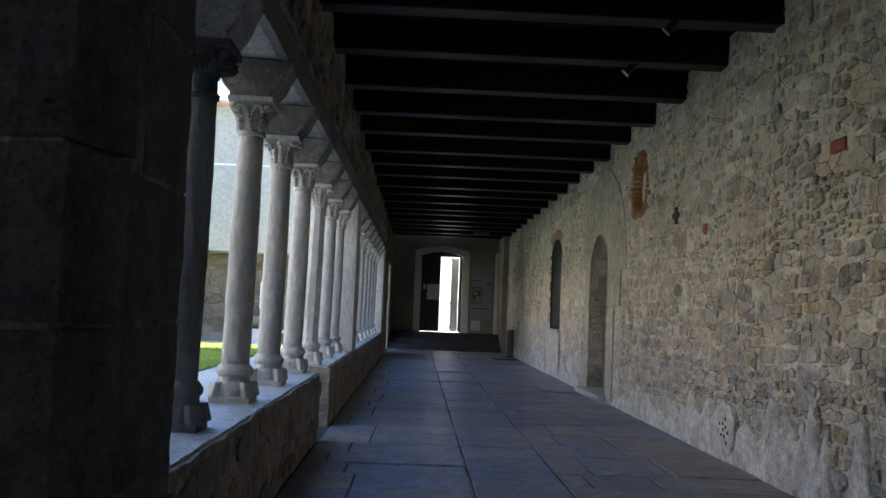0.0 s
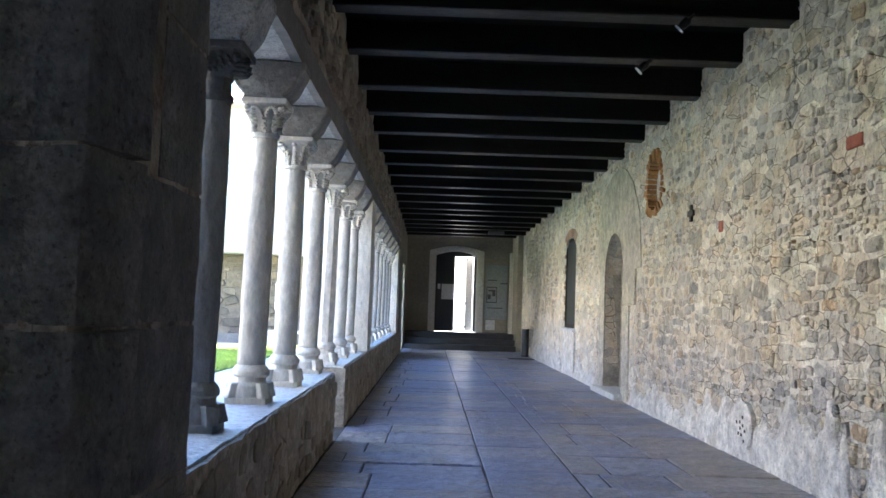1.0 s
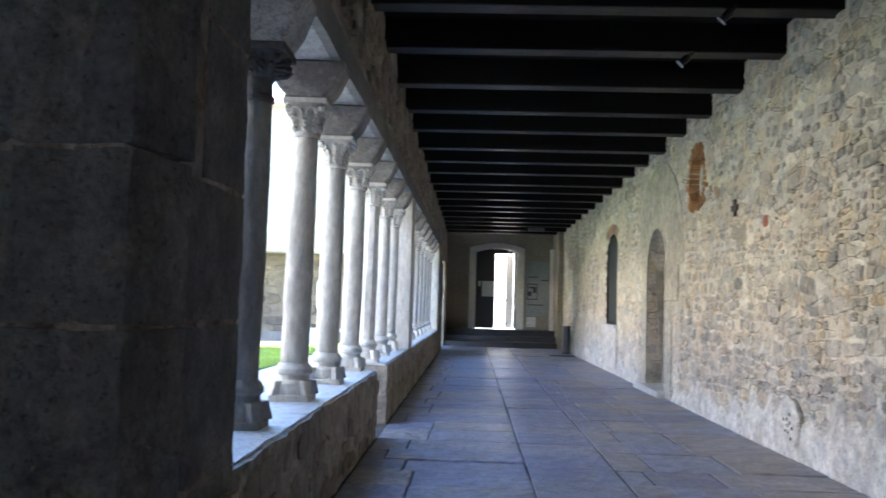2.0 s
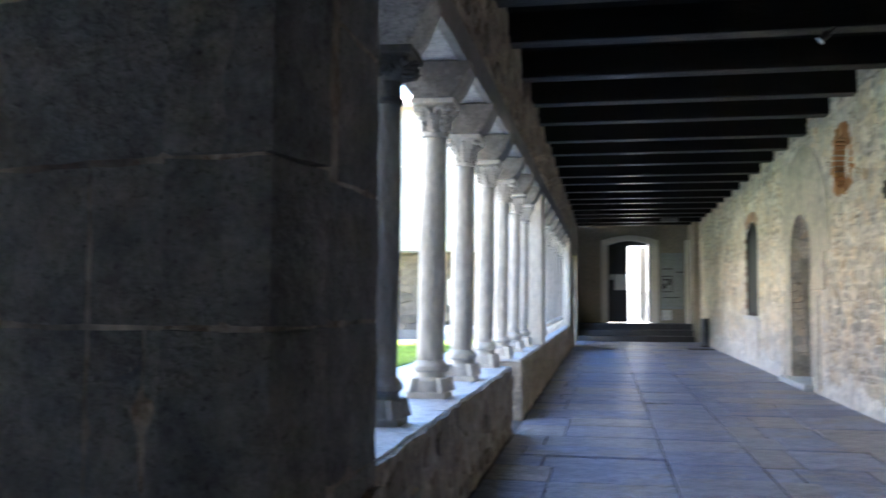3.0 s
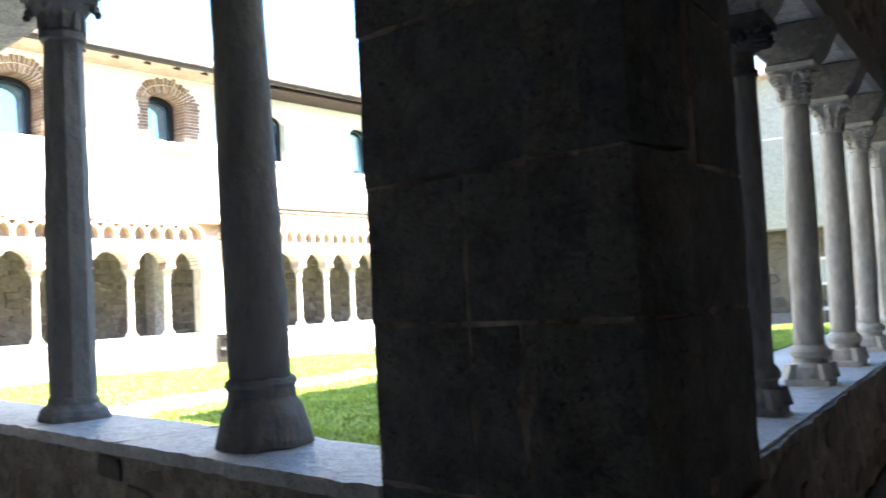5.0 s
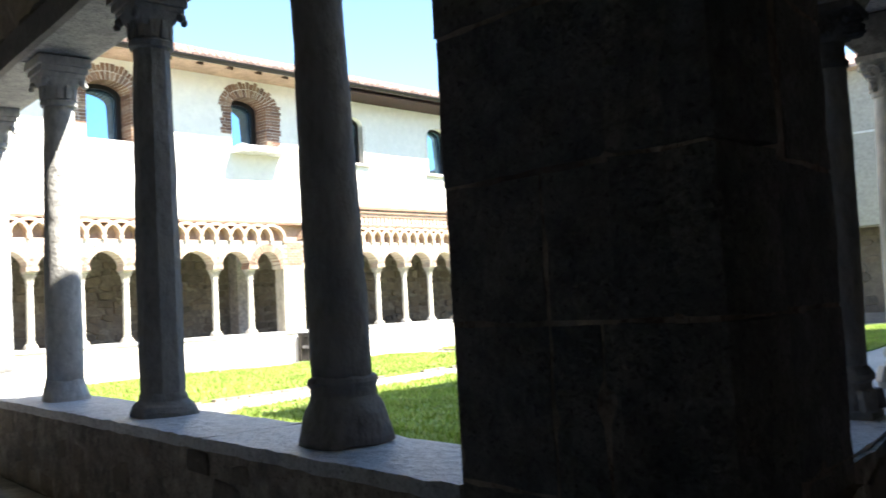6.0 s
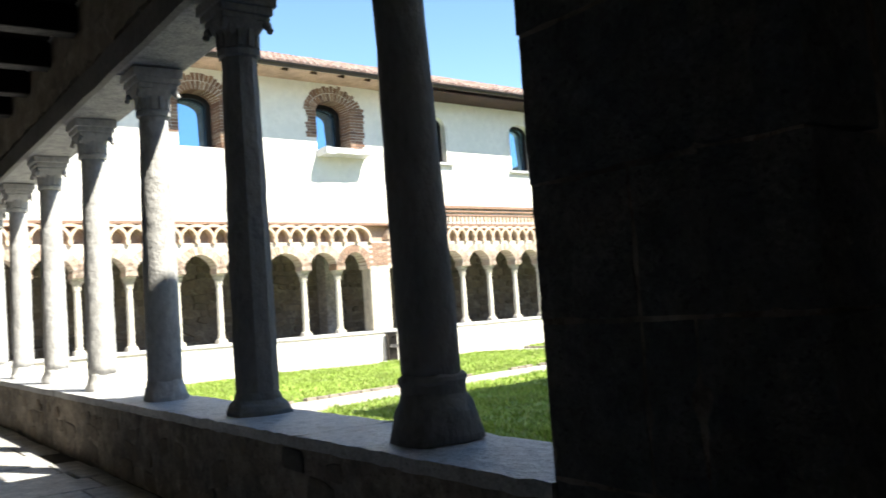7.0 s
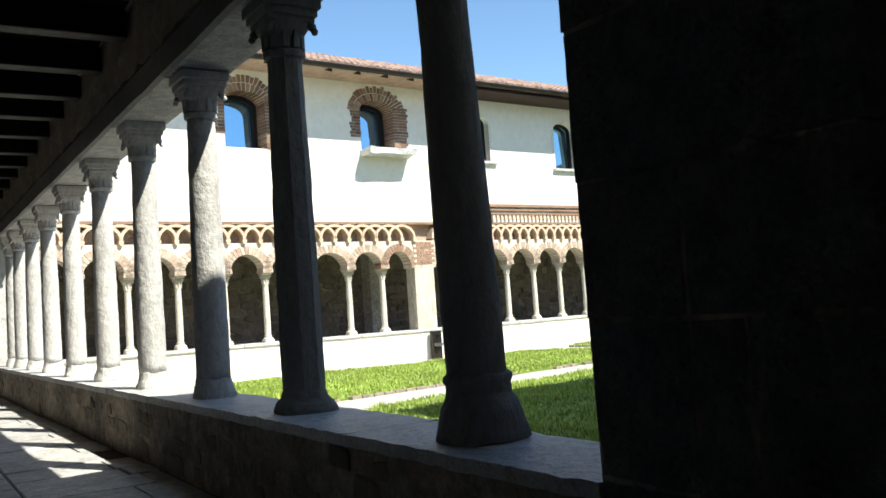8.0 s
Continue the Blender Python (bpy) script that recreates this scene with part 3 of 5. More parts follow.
for side in (17.15, 18.45):
    for k in range(14):
        if side < 17.5 or k % 3 == 0:
            continue
        w = 0.07 + 0.06 * (k % 2)
        part("brick", boxed(WALL_X - 0.010, WALL_X + 0.1, side - w if side < 17.5 else side, side if side < 17.5 else side + w, 0.95 + k * 0.107, 1.04 + k * 0.107, bevel=0.008), M["brick_piece"], window_1)

niche = thing("round_niche", "round wall niche ringed with orange bricks", "niche", kind="structure")
for i in range(30):
    a0, a1 = 2 * math.pi * i / 30, 2 * math.pi * (i + 0.62 + 0.2 * random.random()) / 30
    ro = 0.40 + 0.13 * random.random() ** 2
    pts = [(11.13 + r * math.cos(a), 2.85 + r * 0.93 * math.sin(a)) for r, a in ((0.335, a0), (ro, a0 + 0.02), (ro * 0.98, a1 - 0.02), (0.335, a1))]
    part("brick", extrude_outline(bmesh.new(), pts, 0.30, Matrix(((0, 1, 0, WALL_X - 0.012 - 0.02 * random.random()), (1, 0, 0, 0), (0, 0, 1, 0), (0, 0, 0, 1)))), M["orange_brick"], niche)
part("back", boxed(WALL_X + 0.105, WALL_X + 0.31, 10.7, 11.46, 2.45, 3.25), M["plaster"], niche, "grey plaster back of the niche")


# ================= end of the walk =================
def end_zone():
    st = thing("steps", "dark stone steps up to the end door", "steps", kind="structure")
    for i in range(3):
        part("step", boxed(A_IN + 0.03, 2.58, 27.0 + 0.42 * i, END_Y, 0.17 * i + (0.0 if i else 0.0), 0.17 * (i + 1) - (0.004 if i < 2 else 0), bevel=0.012), M["step"], st)
    wall_with_holes("wall_north", A_IN - 0.5, 3.4, -0.3, 4.0, 0, 0.4, [(opening_outline(0.10, 1.42, 0.505, 2.98, 3.12), 0.5)], M["ochre"], "ochre plastered end wall",
                    m=Matrix(((0, 1, 0, 0), (1, 0, 0, END_Y), (0, 0, 1, 0), (0, 0, 0, 1))))
    d = thing("door_2", "open dark wooden double door in a cream frame", "door", kind="structure")
    jm = bmesh.new()
    box(jm, -0.12, 0.10, END_Y - 0.06, END_Y + 0.1, 0.51, 3.12, bevel=0.012)
    part("jamb", jm, M["cream"], d)
    part("jamb", boxed(1.42, 1.66, END_Y - 0.06, END_Y + 0.1, 0.51, 3.12, bevel=0.012), M["cream"], d)
    bm = bmesh.new()
    pin = [(0.10 + 1.32 * i / 10, 2.98 + 0.14 * math.sin(math.pi * i / 10)) for i in range(11)]
    pout = [(-0.12 + 1.78 * i / 10, 3.13 + 0.16 * math.sin(math.pi * i / 10)) for i in range(11)]
    extrude_outline(bm, pin + pout[::-1], 0.16, Matrix.Translation((0, END_Y - 0.06, 0)))
    part("lintel", bm, M["cream"], d)
    leaf = part("leaf", boxed(0.10, 0.72, END_Y + 0.12, END_Y + 0.18, 0.52, 2.99, bevel=0.006), M["door_wood"], d, "closed black door leaf")
    part("notice", boxed(0.30, 0.68, END_Y + 0.105, END_Y + 0.116, 1.55, 2.05), M["paper"], leaf, "white paper notices pinned up")
    part("notice", boxed(0.17, 0.26, END_Y + 0.105, END_Y + 0.116, 1.88, 2.05), M["paper"], leaf)
    op = part("leaf", boxed(1.36, 1.42, END_Y + 0.12, END_Y + 0.78, 0.52, 2.99, bevel=0.006), M["door_wood"], d, "door leaf swung open")
    part("bolt", boxed(1.335, 1.358, END_Y + 0.3, END_Y + 0.36, 1.35, 1.5, bevel=0.006), M["iron"], op)
    part("door_head", boxed(0.10, 1.42, END_Y + 0.1, END_Y + 0.2, 2.96, 3.13), M["door_wood"], d)
    inner = part("leaf", boxed(1.10, 1.345, END_Y + 0.80, END_Y + 0.85, 0.52, 2.96, bevel=0.006), M["white_paint"], d, "white painted inner leaf standing open")
    for z in (0.62, 1.40, 2.88):
        part("bolt", boxed(1.10, 1.14, END_Y + 0.775, END_Y + 0.80, z, z + 0.09, bevel=0.005), M["door_wood"], inner)
    # bright court beyond the door
    b = bmesh.new()
    box(b, -2.5, 4.5, END_Y + 5.0, END_Y + 5.2, YARD, 6.0)
    tagged(part("wall_outer_court", b, M["stucco"]), "sunlit white wall beyond the door", "wall", kind="structure")
    tagged(part("door_landing", boxed(-1.2, 3.3, END_Y + 0.4, END_Y + 5.0, YARD, 0.49), M["gravel"]), "pale landing outside the end door", "pavement", kind="structure")
    # side walls of the last stretch
    wl = tagged(part("wall_west_end", grid_box(A_OUT, A_IN, 22.6, 25.2, YARD, 3.6, 0.15, 0.03, 3), M["stone_wall"]), "rough stone wall end beside the arcade", "wall", kind="structure")
    tagged(part("wall_west_corner", boxed(A_OUT, A_IN - 0.01, 26.9, END_Y, YARD, 3.6), M["ochre"]), "ochre plastered corner wall", "wall", kind="structure")
    # Unseen opening below, added so that yard light reaches the end wall.
    tagged(part("wall_cross_head", boxed(A_OUT, A_IN - 0.01, 25.2, 26.9, 2.5, 3.6), M["ochre"]), "plastered wall above an added opening that lets light in", "wall", kind="structure")
    tagged(part("wall_east_end", boxed(2.58, 3.4, 27.2, END_Y, -0.3, 4.0), M["ochre"]), "ochre plastered return wall", "wall", kind="structure")
    tr = thing("wall_trim", "pale plaster strip on the corner of the return wall", "trim", kind="structure")
    part("strip", boxed(2.46, 2.577, 28.5, 28.72, 0.51, 3.1, bevel=0.01), M["cream"], tr)
    bd = thing("notice_board", "grey-green notice board with dark map and white sheet", "notice board")
    part("board", boxed(1.72, 2.44, END_Y - 0.05, END_Y - 0.006, 0.95, 2.72, bevel=0.008), M["panel"], bd)
    mp = part("map", boxed(1.76, 2.10, END_Y - 0.062, END_Y - 0.052, 1.48, 2.0), M["panel"], bd)
    fr = bmesh.new()
    for x0, x1, z0, z1 in ((1.76, 2.10, 1.97, 2.0), (1.76, 2.10, 1.48, 1.51), (1.76, 1.785, 1.51, 1.97), (2.075, 2.10, 1.51, 1.97), (1.80, 1.9, 1.6, 1.75), (1.95, 2.05, 1.7, 1.9), (1.82, 1.96, 1.85, 1.9)):
        box(fr, x0, x1, END_Y - 0.068, END_Y - 0.0625, z0, z1)
    part("drawing", fr, M["ink"], mp)
    for z0, x0, x1 in ((2.2, 1.8, 2.1), (1.3, 1.8, 2.3), (2.1, 2.2, 2.44)):
        part("printed_line", boxed(x0, x1, END_Y - 0.056, END_Y - 0.051, z0, z0 + 0.03), M["ink"], bd)
    part("sheet", boxed(1.76, 2.06, END_Y - 0.03, END_Y - 0.005, 0.60, 0.92), M["paper"], bd)
    bn = thing("waste_bin", "grey metal cylindrical waste bin against the wall", "bin", at=Matrix.Translation((2.60, 24.6, 0)))
    bb = bmesh.new()
    lathe(bb, [(0.095, 0.0), (0.10, 0.03), (0.10, 0.70), (0.105, 0.72), (0.105, 0.75), (0.085, 0.75), (0.085, 0.68)], 20)
    part("drum", bb, M["iron"], bn, smooth=True)
    part("base_ring", lathe(bmesh.new(), [(0.11, -0.005), (0.11, 0.025), (0.095, 0.03)], 20), M["gutter"], bn)


end_zone()
lampb = thing("emergency_lamp", "small grey emergency lamp hung below the beams", "lamp")
part("casing", boxed(1.55, 2.0, 25.35, 25.5, 3.40, 3.50, bevel=0.02), M["iron"], lampb)
part("hanger", boxed(1.76, 1.79, 25.41, 25.44, 3.50, 3.80), M["gutter"], lampb)

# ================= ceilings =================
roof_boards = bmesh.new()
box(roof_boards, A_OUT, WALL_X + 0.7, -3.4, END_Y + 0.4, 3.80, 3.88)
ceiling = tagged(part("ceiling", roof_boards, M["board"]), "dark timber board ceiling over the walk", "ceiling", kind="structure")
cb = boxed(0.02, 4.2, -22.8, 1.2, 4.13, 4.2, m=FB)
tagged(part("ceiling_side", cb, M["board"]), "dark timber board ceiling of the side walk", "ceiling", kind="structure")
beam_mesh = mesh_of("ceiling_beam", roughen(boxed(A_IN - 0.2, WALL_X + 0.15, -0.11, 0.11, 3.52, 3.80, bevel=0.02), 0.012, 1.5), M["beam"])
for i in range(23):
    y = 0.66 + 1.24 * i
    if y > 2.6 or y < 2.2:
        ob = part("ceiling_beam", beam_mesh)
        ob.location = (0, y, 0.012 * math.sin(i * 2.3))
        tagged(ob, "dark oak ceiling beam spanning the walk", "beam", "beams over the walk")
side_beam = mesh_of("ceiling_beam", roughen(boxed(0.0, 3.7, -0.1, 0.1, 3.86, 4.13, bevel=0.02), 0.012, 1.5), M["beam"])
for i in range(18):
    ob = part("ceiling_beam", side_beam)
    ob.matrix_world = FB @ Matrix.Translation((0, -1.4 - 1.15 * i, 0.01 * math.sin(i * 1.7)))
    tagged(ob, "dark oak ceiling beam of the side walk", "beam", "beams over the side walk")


def spotlight(x, y, z, turn):
    s = thing("spotlight", "small white spotlight fixed to a ceiling beam", "spotlight", at=Matrix.Translation((x, y, z)) @ Euler((radians(25), radians(40), turn)).to_matrix().to_4x4(), group="spotlights")
    part("housing", lathe(bmesh.new(), [(0.02, -0.012), (0.034, 0.02), (0.036, 0.07), (0.03, 0.08)], 16), M["gutter"], s, smooth=True)
    part("reflector", lathe(bmesh.new(), [(0.042, -0.022), (0.042, -0.014), (0.02, -0.012)], 16), M["lamp"], s)
    part("bracket", boxed(-0.01, 0.01, -0.03, 0.03, 0.075, 0.14), M["gutter"], s)


spotlight(1.82, 8.02, 3.44, 0.4)
spotlight(1.85, 6.80, 3.44, 0.2)

# ================= arcade over the corridor parapet =================
def parapet(name, m, runs, face_mat, slab_len, label, lip=-0.03):
    p = thing(name, label, "parapet", at=m, kind="structure")
    k = 0
    for y0, y1 in runs:
        part("body", grid_box(-0.53, -0.006, y0, y1, YARD, SILL - 0.014, 0.12, 0.02, 5, k), face_mat, p)
        n = max(1, round((y1 - y0) / slab_len))
        for i in range(n):
            a, b = y0 + (y1 - y0) * i / n, y0 + (y1 - y0) * (i + 1) / n
            bm = grid_box(-0.56, lip, a + 0.004, b - 0.004, SILL - 0.06, SILL, 0.09, 0.0, 1)
            for v in bm.verts:
                if v.co.z < SILL - 0.01 or v.co.x > lip - 0.01 or v.co.x < -0.55:
                    v.co += 0.008 * Vector(noise.noise_vector(v.co * 10 + Vector((k * 3.1, 0, 0))))
                v.co.z += 0.004 * noise.noise(v.co * 4)
            part("coping_slab", bm, M["coping"], p)
            k += 1
    return p


parapet("parapet_walk", Matrix.Translation((A_IN, 0, 0)), [(3.22, 8.22), (9.12, 22.55)], M["parapet"], 1.6, "low weathered stone parapet with granite coping")
parapet("parapet_side", FB, [(-22.0, -1.018)], M["parapet"], 1.9, "low stone parapet of the side walk", lip=0.012)
tagged(part("gap_threshold", boxed(A_IN - 0.56, A_IN + 0.0, 8.23, 9.11, YARD, -0.02, bevel=0.01), M["coping"]), "stone threshold in the parapet gap", "threshold", kind="structure")


def lintel_run(name, m, y0, y1, z0, z1, mat, step, label, upper, upper_top):
    l = thing(name, label, "lintel", at=m, kind="structure")
    n = max(1, round((y1 - y0) / step))
    for i in range(n):
        a, b = y0 + (y1 - y0) * i / n, y0 + (y1 - y0) * (i + 1) / n
        part("lintel_stone", roughen(boxed(-0.55, -0.06, a + 0.004, b - 0.004, z0, z1, bevel=0.012), 0.006, 3, i), M["lintel"], l)
    part("face_beam", grid_box(-0.058, 0.0, y0, y1, z0 - 0.015, z1 - 0.05, 0.2, 0.006, 2), M["lintel_face"], l, "dark grey timber edge of the lintel")
    part("upper_wall", grid_box(-0.53, -0.02, y0, y1, z1, upper_top, 0.14, 0.035, 5), upper, l, "rough stone wall over the lintel")
    return l


lintel_run("lintel_walk", Matrix.Translation((A_IN, 0, 0)), 2.2, 22.6, 2.69, 2.92, M["stone_wall"], 1.28, "granite lintel over the walk's columns", M["stone_wall"], 3.85)
lintel_run("lintel_side", FB, -22.0, -0.2, 3.27, 3.52, M["stone_wall"], 2.0, "pale granite lintel over the side columns", M["stone_wall"], 4.15)


# ================= columns =================
def capital_mesh(r, z0, z1, half, seed, leaves, drop=0.0):
    """Bell with a ring below, leaves or volutes on it and a square block above."""
    bm = bmesh.new()
    h = z1 - z0
    lathe(bm, [(r * 0.98, z0 - 0.035), (r * 1.16, z0 - 0.025), (r * 1.18, z0 - 0.005), (r * 0.98, z0 + 0.01), (r * 0.94, z0 + 0.35 * h), (half * {6: 0.84, 8: 0.62}.get(leaves, 0.74), z0 + 0.72 * h), (half * 0.98, z0 + 0.86 * h)], 24,
          square=lambda z: max(0.0, min(0.85, (z - z0) / h * 1.1)))
    box(bm, -half, half, -half, half, z0 + 0.84 * h, z1, bevel=0.008)
    def bell(z):
        k = (z - z0) / h
        return r * 1.02 if k < 0.35 else r * 1.02 + (half * 0.86 - r * 1.02) * min(1.0, (k - 0.35) / 0.37)

    def bead(a, rad, z, sx, sy, sz):
        c, s = math.cos(a), math.sin(a)
        q = max(0.0, min(0.85, (z - z0) / h * 1.1))
        rad *= 1 + q * (1 / max(abs(c), abs(s)) - 1)
        bmesh.ops.create_icosphere(bm, subdivisions=1, radius=1, matrix=Matrix.Rotation(a, 4, "Z") @ Matrix.Translation((rad, 0, z)) @ Matrix.Diagonal((sx, sy, sz, 1)))
    for i in range(leaves):
        a = 2 * math.pi * (i + 0.5) / leaves
        if leaves == 8:
            # looped ribs side by side round a hollow bell
            for k in range(15):
                t = math.pi * (k / 14 * 1.3 - 0.15)
                z = z0 + h * (0.32 + 0.40 * math.sin(t)) - 0.10 * h * (k > 11) * (k - 11) / 3
                bead(a + 0.31 * math.cos(t), bell(z) + 0.004, z, 0.026, 0.012, 0.013)
            for k in range(4):
                z = z0 + h * (0.06 + 0.09 * k)
                bead(a + 0.39, bell(z) + 0.004, z, 0.024, 0.012, 0.018)
        elif leaves == 6:
            # a coiled scroll in the middle of each face
            if i < 4:
                for k in range(26):
                    t = k * 0.50
                    q = 1 - k / 30
                    y, z = 0.085 * q * math.cos(t), z0 + 0.58 * h + 0.055 * q * math.sin(t)
                    bmesh.ops.create_icosphere(bm, subdivisions=1, radius=1, matrix=Matrix.Rotation(i * math.pi / 2, 4, "Z") @ Matrix.Translation((half * 0.76, y, z)) @ Matrix.Diagonal((0.040, 0.012, 0.012, 1)))
        else:
            # upright leaves with curled tips
            for k in range(4):
                z = z0 + h * (0.08 + 0.16 * k)
                bead(a, bell(z) + 0.004, z, 0.012, 0.024 - 0.002 * k, 0.026)
            bead(a, bell(z0 + 0.7 * h) + 0.020, z0 + 0.68 * h, 0.020, 0.022, 0.016)
    for i in range(4):
        a = math.pi / 4 + i * math.pi / 2
        bead(a, half * 0.80, z0 + 0.70 * h, 0.030, 0.022, 0.024)
    return roughen(bm, 0.003, 14, seed)


def stepped_capital(r, z0, z1, half, seed):
    """Short carved drum under a heavy abacus of two steps."""
    bm = bmesh.new()
    h = z1 - z0
    lathe(bm, [(r * 0.98, z0 - 0.03), (r * 1.2, z0 - 0.02), (r * 1.24, z0 + 0.012), (r * 1.06, z0 + 0.03), (r * 1.08, z0 + 0.30 * h), (r * 1.30, z0 + 0.46 * h), (half * 0.86, z0 + 0.56 * h)], 24,
          square=lambda z: max(0.0, min(0.8, (z - z0) / h * 1.6)))
    for i in range(12):
        a = 2 * math.pi * (i + 0.5) / 12
        box(bm, -0.012, 0.016, -0.020, 0.020, -0.055, 0.055, bevel=0.006, m=Matrix.Rotation(a, 4, "Z") @ Matrix.Translation((r * 1.11, 0, z0 + 0.24 * h)))
    for i in range(4):
        a = math.pi / 4 + i * math.pi / 2
        for k, (q, sz) in enumerate(((0.98, 0.030), (1.06, 0.024))):
            bmesh.ops.create_icosphere(bm, subdivisions=2, radius=sz, matrix=Matrix.Rotation(a, 4, "Z") @ Matrix.Translation((half * 1.12 * q, 0, z0 + (0.47 - 0.09 * k) * h)))
    box(bm, -half * 0.88, half * 0.88, -half * 0.88, half * 0.88, z0 + 0.54 * h, z0 + 0.66 * h, bevel=0.014)
    box(bm, -half * 0.97, half * 0.97, -half * 0.97, half * 0.97, z0 + 0.655 * h, z0 + 0.80 * h, bevel=0.012)
    box(bm, -half * 1.08, half * 1.08, -half * 1.08, half * 1.08, z0 + 0.795 * h, z1, bevel=0.010)
    return roughen(bm, 0.007, 11, seed)


def worn_foot(r, z0, z1, half, seed, ring):
    """Rough flared foot of a side column; ring adds the worn moulding over it."""
    bm = bmesh.new()
    h = z1 - z0
    if ring:
        prof = [(half, z0), (half * 1.01, z0 + 0.10 * h), (half * 0.93, z0 + 0.42 * h), (half * 0.86, z0 + 0.58 * h), (r * 1.06, z0 + 0.70 * h), (r * 1.04, z0 + 0.84 * h), (r * 1.13, z0 + 0.90 * h), (r * 1.10, z0 + 0.96 * h), (r * 0.99, z1)]
    else:
        prof = [(half, z0), (half * 1.03, z0 + 0.2 * h), (half * 0.97, z0 + 0.45 * h), (r * 1.08, z0 + 0.7 * h), (r * 1.03, z0 + 0.9 * h), (r * 0.99, z1)]
    fine = []
    for (ra, za), (rb, zb) in zip(prof, prof[1:]):
        fine += [(ra + (rb - ra) * k / 2, za + (zb - za) * k / 2) for k in range(2)]
    lathe(bm, fine + [prof[-1]], 32, square=lambda z: 0.45 * max(0.0, 1 - (z - z0) / (0.6 * h)))
    roughen(bm, 0.016, 7, seed)
    return roughen(bm, 0.006, 22, seed)


def claw_base(r, z0, z1, half, seed):
    """Square plinth with upright claws on its corners, a roll and a ring under the shaft."""
    bm = bmesh.new()
    h = z1 - z0
    lathe(bm, [(half * 0.99, z0), (half * 1.0, z0 + 0.02 * h), (half * 1.0, z0 + 0.155 * h), (half * 0.97, z0 + 0.175 * h), (half * 0.96, z0 + 0.18 * h), (half * 0.985, z0 + 0.30 * h), (half * 0.95, z0 + 0.46 * h), (half * 0.80, z0 + 0.56 * h), (r * 1.16, z0 + 0.63 * h), (r * 1.16, z0 + 0.68 * h), (r * 1.33, z0 + 0.74 * h), (r * 1.34, z0 + 0.84 * h), (r * 1.2, z0 + 0.92 * h), (r * 1.0, z1)], 28, square=lambda z: 0.97 if z < z0 + 0.178 * h else 0.0)
    return roughen(bm, 0.005, 12, seed)


def spur_mesh(half, z0, h, turn):
    k = box(bmesh.new(), -0.028, 0.028, -0.032, 0.032, 0.0, 0.40 * h, bevel=0.011)
    for v in k.verts:
        if v.co.z > 0.2 * h:
            v.co.x -= 0.020
    k.transform(Matrix.Rotation(turn, 4, "Z") @ Matrix.Translation((half * 1.16, 0, z0 + 0.15 * h)))
    return roughen(k, 0.004, 12, turn)


def shaft_mesh(r0, r1, z0, z1, segs, rough_by, seed):
    bm = bmesh.new()
    n = 26
    lathe(bm, [(r0 + (r1 - r0) * i / n + 0.006 * math.sin(math.pi * i / n), z0 + (z1 - z0) * i / n) for i in range(n + 1)], segs)
    for v in bm.verts:
        d = Vector((v.co.x, v.co.y, 0))
        v.co += d.normalized() * rough_by * (noise.noise(v.co * Vector((7, 7, 3)).x + Vector((seed, seed, 0))) + 0.6 * noise.noise(v.co * 18 + Vector((0, seed, 3))))
    return bm


def base_mesh(r, z0, z1, half, seed, tall=0.4, sq=0.82):
    bm = bmesh.new()
    h = z1 - z0
    lathe(bm, [(half, z0), (half * 1.01, z0 + tall * 0.6 * h), (half * 0.96, z0 + tall * h)], 24, square=sq)
    lathe(bm, [(half * 0.98, z0 + tall * h - 0.005), (half * 1.02, z0 + (tall + 0.10) * h), (half * 0.97, z0 + (tall + 0.22) * h), (r * 1.12, z0 + (tall + 0.30) * h), (r * 1.08, z0 + (tall + 0.42) * h), (r * 1.22, z0 + (tall + 0.50) * h), (r * 1.2, z0 + (tall + 0.57) * h), (r * 1.0, z1)], 24)
    return roughen(bm, 0.008, 10, seed)


def impost_mesh(z0, z1, lo, hi_in, hi_out, w):
    """Crutch-shaped block that flares across the wall's thickness."""
    n = 8
    h = z1 - z0
    bow = [(0.5 * q + 0.5 * math.sin(math.pi * 0.5 * q) + 0.06 * math.sin(2 * math.pi * q), 0.08 + 0.74 * q) for q in (i / n for i in range(n + 1))]
    right = [(lo + (hi_in - lo) * a, z0 + b * h) for a, b in bow]
    left = [(-lo - (hi_out - lo) * a, z0 + b * h) for a, b in bow]
    pts = [(-lo, z0), (lo, z0)] + right + [(hi_in, z1), (-hi_out, z1)] + left[::-1]
    bm = extrude_outline(bmesh.new(), pts, w, Matrix.Translation((0, -w / 2, 0)))
    es = [e for e in bm.edges if abs(e.verts[0].co.y - e.verts[1].co.y) < 1e-6]
    bmesh.ops.bevel(bm, geom=es, offset=0.012, segments=1, affect="EDGES")
    return bm


